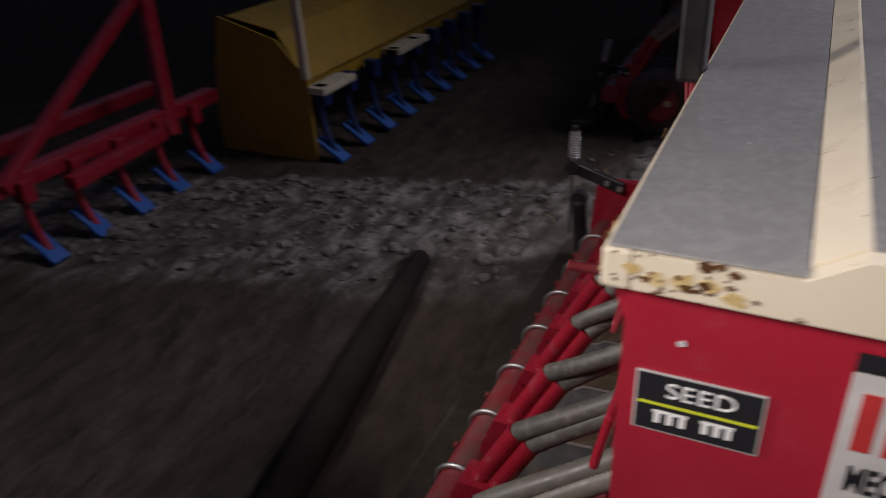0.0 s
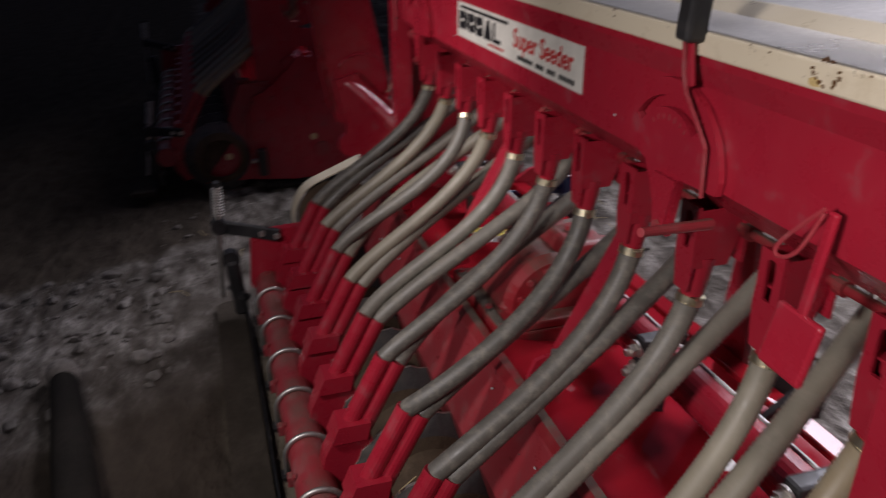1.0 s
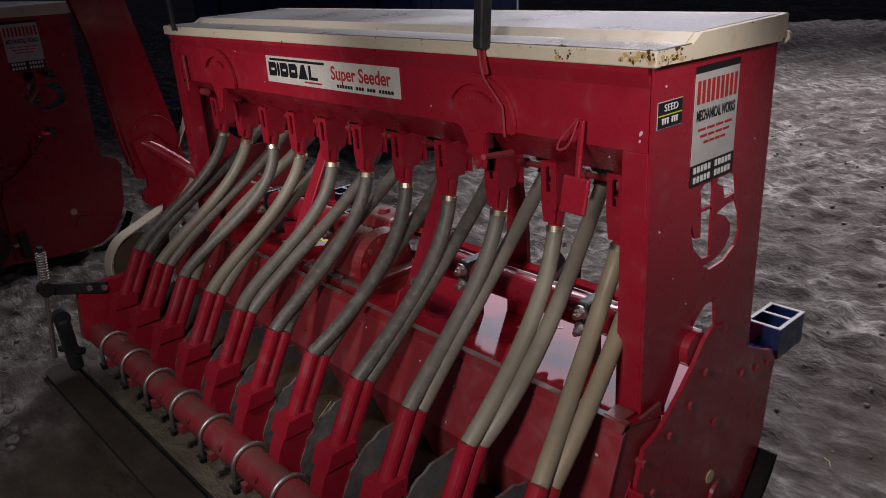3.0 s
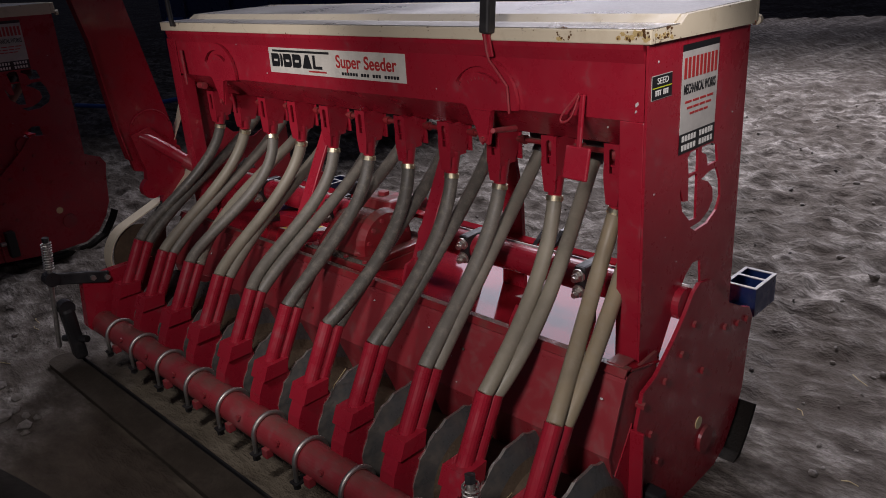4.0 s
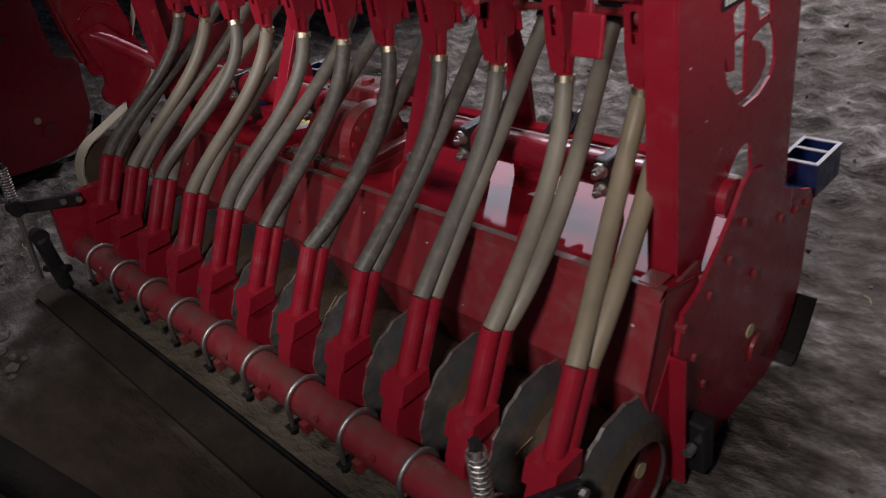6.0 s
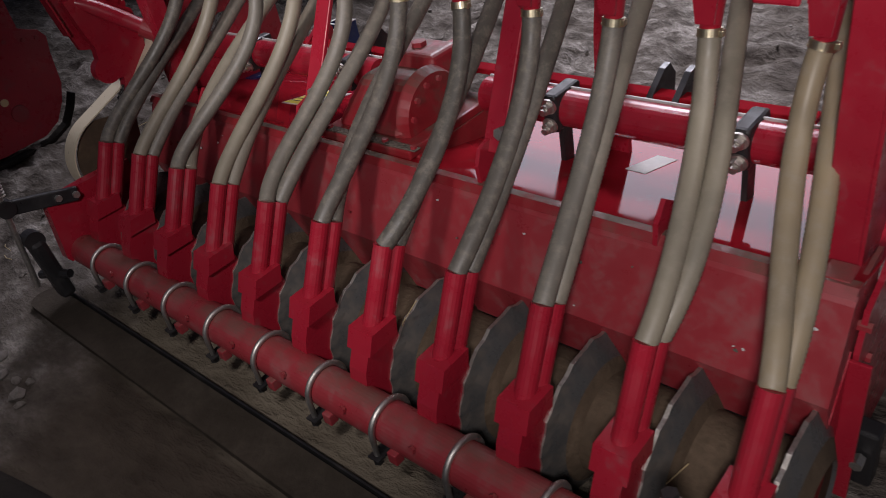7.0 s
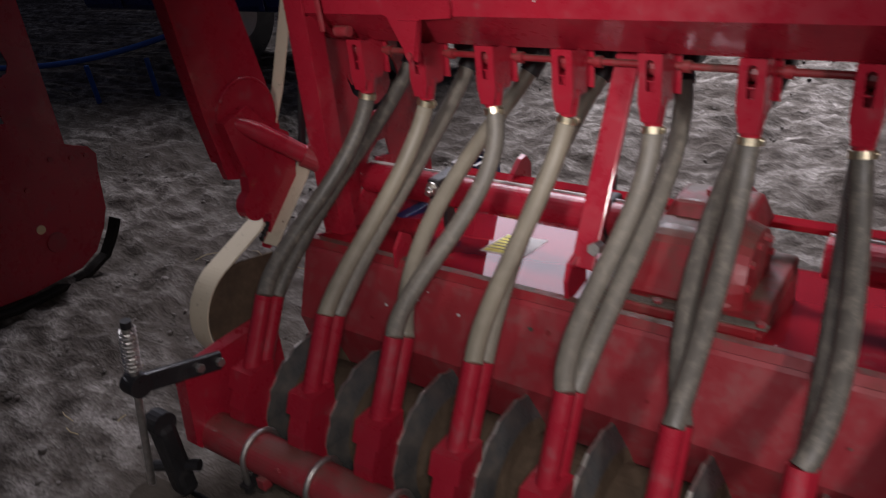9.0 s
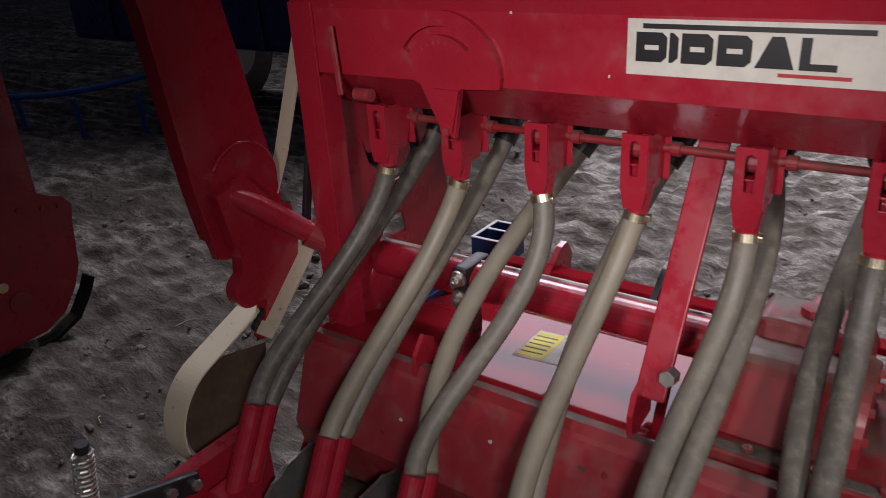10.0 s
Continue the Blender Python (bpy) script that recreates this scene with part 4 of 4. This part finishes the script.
part("collar", rod((-0.094, 0.283, 0.713), (-0.066, 0.310, 0.685), 0.034, 0.031, seg=22), RED_DUSTY, knuckle)
fork = [(0.105, 0.840), (0.185, 0.862), (0.240, 0.800), (0.300, 0.760), (0.308, 0.690), (0.296, 0.630), (0.262, 0.575), (0.215, 0.520), (0.160, 0.480), (0.178, 0.535), (0.190, 0.572)] + arc(0.150, 0.612, 0.042, -60, -250, 12) + [(0.140, 0.690), (0.122, 0.760)]
part("fork_plate", plate(fork, -0.190, -0.158), RED, knuckle)
part("guard_strip", bent_sheet([(0.350, 0.705), (0.300, 0.640), (0.215, 0.560), (0.150, 0.500)], -0.168, -0.118, 0.004), CREAM, drill)
chain = part("chain_run", tube([(-0.171, 0.345, 0.712), (-0.171, 0.296, 0.648), (-0.171, 0.210, 0.566), (-0.171, 0.150, 0.512)], 0.0055, 6), BLACK, drill, "black roller chain running beside the guard")
for i in range(20):
    f = i / 19
    part("chain_link", box((-0.178, 0.150 + 0.190 * f - 0.003, 0.512 + 0.190 * f - 0.006), (-0.164, 0.150 + 0.190 * f + 0.003, 0.512 + 0.190 * f + 0.006), 0.001), BLACK, chain)

# left end of the tool frame: end plate, black arm and sprung rod; a matching rod at the other end
part("frame_end", plate([(-0.255, 0.165), (-0.236, 0.357), (-0.10, 0.364), (0.05, 0.364), (0.05, 0.150), (-0.245, 0.150)], -0.100, -0.060), RED, drill)


def sprung_rod(foot, top, arm_from):
    foot, top = Vector(foot), Vector(top)
    ob = part("adjuster_rod", rod(foot, top, 0.009, seg=12), ZINC, drill, "zinc adjuster rod with a coil spring")
    d = (foot - top).normalized()
    coil = [top + d * (0.01 + 0.11 * i / 110) + Vector((0.017 * math.cos(i * 0.6), 0.017 * math.sin(i * 0.6), 0)) for i in range(111)]
    part("spring", tube(coil, 0.0028, 6), ZINC, ob)
    part("nut", rod(top - d * 0.010, top + d * 0.008, 0.0125, seg=6), BLACK, ob)
    mid = top + d * 0.15
    part("washer", rod(mid - d * 0.012, mid, 0.022, seg=14), BLACK, ob)
    tip = Vector(arm_from)
    link = part("link_arm", beam(mid - Vector((0, 0, 0.010)), tip, 0.046, 0.018, (1, 0, 0), 0.005), BLACK, ob, "black flat link arm with two bolts")
    part("link_eye", rod(mid - Vector((0.022, 0, 0.008)), mid + Vector((0.022, 0, -0.008)), 0.027, seg=18), BLACK, link)
    for f in (0.70, 0.95):
        p = (mid - Vector((0, 0, 0.010))).lerp(tip, f)
        part("bolt", rod(p + Vector((0.0085, 0, 0)), p + Vector((0.019, 0, 0)), 0.011, seg=6), ZINC, link)
    clevis = part("foot_clevis", beam(foot + Vector((0.040, 0.045, 0.165)), foot + Vector((0.030, 0.060, -0.06)), 0.058, 0.050, (0, 1, 0), 0.016), BLACK, ob, "black muddy foot bracket")
    part("clevis_pin", rod(foot + Vector((-0.02, 0.03, 0.02)), foot + Vector((0.09, 0.08, 0.03)), 0.014, seg=10), BLACK, clevis)
    part("clevis_ear", rod(foot + Vector((0.020, 0.045, 0.165)), foot + Vector((0.062, 0.045, 0.165)), 0.030, seg=18), BLACK, clevis)


sprung_rod((-0.13, -0.355, 0.10), (-0.060, -0.327, 0.550), (-0.050, -0.140, 0.346))
sprung_rod((2.02, -0.30, 0.06), (1.955, -0.235, 0.435), (2.065, -0.10, 0.28))
board = plate([(-0.205, -0.285)] + arc(-0.205, -0.335, 0.052, 100, 260, 10) + [(-0.205, -0.387), (2.15, -0.387), (2.15, -0.280)], -0.012, 0.010, axis="z")
board = part("drag_board", board, DAMP, drill, "long dark mud-covered levelling board")
# black strip drawn as the shadow line in the gap beside the board
part("board_gap_shade", beam((-0.20, -0.2755, 0.000), (2.15, -0.2725, 0.000), 0.006, 0.034, (0, 0, 1), 0.001), BLACK, board)

# ---- second drill of the same make beside it ----
twin = copy_thing(drill, pose(-3.60, -0.36, 0.055, 0, 0, 0))
tagged(twin, "second red seed drill of the same make standing beside the first", "farm machine")


# blue two-cell step brackets ahead of both ends
def step_bracket(x):
    lows = (((x, 0.915, 0.372), (x + 0.008, 1.06, 0.46)), ((x + 0.088, 0.915, 0.372), (x + 0.096, 1.06, 0.46)), ((x + 0.008, 0.915, 0.372), (x + 0.088, 0.923, 0.46)), ((x + 0.008, 1.052, 0.372), (x + 0.088, 1.06, 0.46)), ((x + 0.008, 0.99, 0.372), (x + 0.088, 0.998, 0.46)), ((x + 0.008, 0.923, 0.374), (x + 0.088, 1.052, 0.380)))
    ob = part("step_bracket", box(*lows[-1], 0.001), BLUE, drill, "dark blue two-cell bracket with pale edges")
    for lo, hi in lows[:-1]:
        part("wall", box(lo, hi, 0.001), BLUE, ob)
    for lo, hi in (((x - 0.001, 0.914, 0.4605), (x + 0.009, 1.061, 0.463)), ((x + 0.087, 0.914, 0.4605), (x + 0.097, 1.061, 0.463)), ((x + 0.0095, 0.914, 0.4605), (x + 0.0865, 0.924, 0.463)), ((x + 0.0095, 1.051, 0.4605), (x + 0.0865, 1.061, 0.463)), ((x + 0.0095, 0.989, 0.4605), (x + 0.0865, 0.999, 0.463))):
        part("edge", box(lo, hi, 0), EDGE_WHITE, ob)
    part("stay", beam((x + 0.05, 0.915, 0.40), (x + 0.05, 0.55, 0.42), 0.05, 0.02, (0, 0, 1), 0.003), BLUE, ob)


step_bracket(1.945)
step_bracket(-0.09)

# ---- ground ----
def spread(lo, hi, step, far, grow=1.35):
    xs = list(np.arange(lo, hi + 1e-6, step))
    d, a, b = step, lo, hi
    while b < far:
        d *= grow
        a, b = a - d, b + d
        xs = [a] + xs + [b]
    return xs


def relief(x, y):
    ahead = min(max((y - 0.9) / 0.8, 0.0), 1.0)
    left = min(max((-0.45 - x) / 0.5, 0.0), 1.0)
    back = min(max((-0.55 - y) / 0.4, 0.0), 1.0)
    rough = left * (0.8 if y > -0.4 or x + 0.35 * y > -1.06 else 0.12)
    amp = 0.006 + 0.043 * max(ahead, rough) + 0.008 * back
    h = 0.8 * noise.fractal((x * 1.6, y * 3.2, 0.0), 1.0, 2.0, 5) + 0.7 * noise.fractal((x * 5.0 + 7, y * 9.0, 3.0), 0.8, 2.0, 5)
    h += 0.9 * (abs(noise.noise((x * 6.0 + 3, y * 11.0, 9.0))) - 0.25) + 0.45 * (abs(noise.noise((x * 13.0, y * 21.0, 5.0))) - 0.25)
    return amp * h - 0.012


gx, gy = spread(-3.0, 4.5, 0.030, 700), spread(-2.6, 6.5, 0.028, 700)
verts = [(x, y, relief(x, y)) for y in gy for x in gx]
w = len(gx)
faces = [(j * w + i, j * w + i + 1, (j + 1) * w + i + 1, (j + 1) * w + i) for j in range(len(gy) - 1) for i in range(w - 1)]
me = bpy.data.meshes.new("ground")
me.from_pydata(verts, [], faces)
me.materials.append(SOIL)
for f in me.polygons:
    f.use_smooth = True
tagged(new("ground", me), "uneven bare grey-brown soil", "ground", kind="structure")


# ---- clods, straw and a bar lying behind the machine ----
def clods(name, count, seed, place, size, mat, label):
    rng = random.Random(seed)
    vs, fs = [], []
    base = bmesh.new()
    bmesh.ops.create_icosphere(base, subdivisions=1, radius=1.0)
    bv, bf = [v.co.copy() for v in base.verts], [[v.index for v in f.verts] for f in base.faces]
    base.free()
    for _ in range(count):
        x, y = place(rng)
        r = rng.uniform(*size) * (1 if rng.random() < 0.85 else 1.8)
        turn = Euler((rng.uniform(0, 6), rng.uniform(0, 6), rng.uniform(0, 6))).to_matrix()
        sc = Vector((rng.uniform(0.7, 1.3), rng.uniform(0.7, 1.3), rng.uniform(0.5, 0.9)))
        z, n = relief(x, y) + r * 0.25, len(vs)
        for v in bv:
            q = turn @ (v * rng.uniform(0.8, 1.2))
            vs.append((x + q.x * sc.x * r, y + q.y * sc.y * r, z + q.z * sc.z * r))
        fs += [[a + n for a in f] for f in bf]
    me = bpy.data.meshes.new(name)
    me.from_pydata(vs, [], fs)
    me.materials.append(mat)
    return tagged(new(name, me), label, "soil", kind="stuff")


def rubble_band(g):
    y = g.uniform(-3.2, -0.55)
    return g.uniform(-1.05 - 0.35 * y, 0.05 - 0.27 * y), y


clods("rubble", 560, 3, rubble_band, (0.005, 0.022), RUBBLE, "pale clods and rubble scattered over the soil")
clods("clods", 1100, 4, lambda g: (g.uniform(-3.5, 4.5), g.uniform(1.05, 7.0)), (0.004, 0.013), RUBBLE, "small clods and stones lying on trodden soil")
clods("clods", 260, 5, lambda g: (g.uniform(2.2, 3.8), g.uniform(-0.2, 1.6)), (0.002, 0.008), RUBBLE, "small clods and stones lying on trodden soil")
clods("clods", 220, 6, lambda g: (g.uniform(-1.4, -0.35), g.uniform(-0.6, 2.0)), (0.003, 0.012), RUBBLE, "small clods and stones lying on trodden soil")

straw = bmesh.new()
g = random.Random(8)
for _ in range(70):
    x, y, a, h = g.uniform(2.15, 3.4) if g.random() < 0.5 else g.uniform(-1.2, -0.3), g.uniform(-0.7, 1.6), g.uniform(0, 6.3), g.uniform(0.03, 0.10)
    z = relief(x, y) + 0.012
    tube([(x, y, z), (x + h * 0.5 * math.cos(a), y + h * 0.5 * math.sin(a), z + g.uniform(0, 0.012)), (x + h * math.cos(a + 0.2), y + h * math.sin(a + 0.2), z)], 0.0016, 5, bm=straw)
for x, y, z, dx, dz in ((1.78, -0.05, 0.10, 0.03, 0.16), (1.80, -0.04, 0.12, -0.02, 0.13), (1.83, -0.03, 0.11, 0.05, 0.12), (1.21, -0.02, 0.20, 0.05, 0.14), (1.60, -0.06, 0.13, 0.03, 0.10)):
    tube([(x, y, z - 0.05), (x + dx * 0.4, y - 0.02, z + dz * 0.6), (x + dx, y + 0.01, z + dz)], 0.0011, 5, bm=straw)
tagged(part("straw", straw, STRAW), "scattered dry straw stalks on the soil", "straw", kind="stuff")

bar = new("iron_bar")
tagged(bar, "dark muddy iron bar lying on the ground", "iron bar")
part("shaft", tube([(0.16, -0.866, 0.030), (0.6, -0.790, 0.034), (1.1, -0.700, 0.034), (1.75, -0.590, 0.032)], [0.040, 0.056, 0.060, 0.060], 14), MUD, bar, smooth=True)
part("tip", tube([(0.09, -0.880, 0.034), (0.12, -0.873, 0.040), (0.17, -0.864, 0.040)], [0.03, 0.050, 0.050], 12), RUBBLE, bar, "pale dusty end cap", smooth=True)


# ---- implements standing in the dark behind ----
def tine(parent, x, y, z, lean, mat, tip):
    path = bezier((x, y, z), (x, y - lean, z - 0.05), (x, y - lean * 1.4, 0.16), (x, y + 0.06, 0.0), 10)
    t = part("tine", tube(path, 0.018, 8), mat, parent, smooth=True)
    part("point", beam((x, y + 0.10, -0.005), (x, y - 0.05, 0.100), 0.085, 0.020, (0, 0, 1), 0.002), tip, t)
    part("tine_clamp", box((x - 0.03, y - 0.045, z - 0.05), (x + 0.03, y + 0.035, z + 0.05), 0.006), mat, t)


harrow = tagged(new("cultivator"), "yellow cultivator with blue tines standing in the dark", "farm machine")
part("end_plate", plate([(-2.50, -0.03), (-1.91, -0.03), (-1.880, 0.01), (-1.885, 0.44), (-2.05, 0.62), (-2.40, 0.72), (-2.50, 0.26)], -0.655, -0.640), YELLOW, harrow)
part("edge_bar", beam((-0.630, -1.884, 0.435), (-0.630, -1.890, 0.98), 0.04, 0.03, (1, 0, 0), 0.004), CREAM, harrow)
part("frame_beam", box((-3.1, -2.00, 0.33), (-0.66, -1.92, 0.41), 0.006), YELLOW, harrow)
part("frame_beam", box((-3.1, -2.45, 0.40), (-0.66, -2.37, 0.48), 0.006), YELLOW, harrow)
part("housing", bent_sheet([(-1.90, 0.42), (-2.05, 0.66), (-2.35, 0.72), (-2.50, 0.45)], -2.9, -0.66, 0.006), YELLOW, harrow)
for xa, xb in ((-0.95, -0.64), (-1.85, -1.45)):
    part("ledge", box((xa, -1.90, 0.355), (xb, -1.79, 0.390), 0.003), CREAM, harrow)
part("mast", plate([(-2.35, 0.72), (-2.0, 0.68), (-2.15, 1.35), (-2.25, 1.35)], -1.75, -1.72), YELLOW, harrow)
for i in range(9):
    tine(harrow, -0.70 - 0.26 * i, -1.84, 0.34, 0.03, BLUE, BLUE_BRIGHT)
plough = tagged(new("plough"), "red tine plough with blue points standing in the dark", "farm machine")
for y in (-2.44, -2.85):
    part("frame_beam", box((-0.55, y - 0.04, 0.30), (0.95, y + 0.04, 0.37), 0.006), RED, plough)
part("upright", beam((-0.18, -2.40, 0.24), (-0.42, -2.62, 1.40), 0.07, 0.05, (0, 1, 0), 0.006), RED, plough)
part("brace", beam((0.52, -2.30, 0.285), (-0.06, -2.34, 0.300), 0.06, 0.06, (0, 0, 1), 0.006), RED, plough)
part("brace", beam((0.75, -2.40, 0.34), (-0.32, -2.56, 0.90), 0.05, 0.05, (0, 0, 1), 0.006), RED, plough)
for i in range(5):
    tine(plough, 0.66 - 0.25 * i, -2.40, 0.30, 0.03, RED, BLUE_BRIGHT)

# far implement ahead: dark blue body, light blue frame with legs
tractor = tagged(new("trailed_implement"), "dark blue implement with a light blue leg frame", "farm machine")
body = part("body", box((-5.6, 2.95, 0.50), (-1.75, 4.1, 1.75), 0.05), BLUE, tractor)
part("side_rib", box((-5.4, 2.93, 0.95), (-1.9, 2.9495, 1.02), 0.004), BLUE_BRIGHT, body)
for x in (-5.0, -4.1, -3.2, -2.3):
    part("side_post", box((x, 2.92, 0.52), (x + 0.06, 2.9295, 1.70), 0.004), BLUE, body)
part("top_rail", beam((-5.7, 3.0, 1.80), (-1.7, 3.0, 1.80), 0.06, 0.06, (0, 0, 1), 0.006), EDGE_WHITE, tractor)
part("leg_frame", tube(bezier((-5.3, 1.75, 0.27), (-4.6, 2.0, 0.26), (-4.1, 2.1, 0.27), (-3.55, 2.95, 0.52), 14), 0.022, 10), BLUE_BRIGHT, tractor, smooth=True)
for x, y in ((-4.95, 2.02), (-4.25, 2.08), (-3.92, 2.38)):
    part("leg", beam((x + 0.02, y - 0.03, 0.28), (x, y, -0.02), 0.03, 0.03, (0, 1, 0), 0.004), BLUE_BRIGHT, tractor)
for x in (-4.2, -2.3):
    wheel = part("wheel", rod((x, 3.3, 0.42), (x + 0.26, 3.3, 0.42), 0.43, seg=36), BLACK, tractor)
    part("wheel_rim", rod((x + 0.24, 3.3, 0.42), (x + 0.28, 3.3, 0.42), 0.22, seg=28), EDGE_WHITE, wheel)
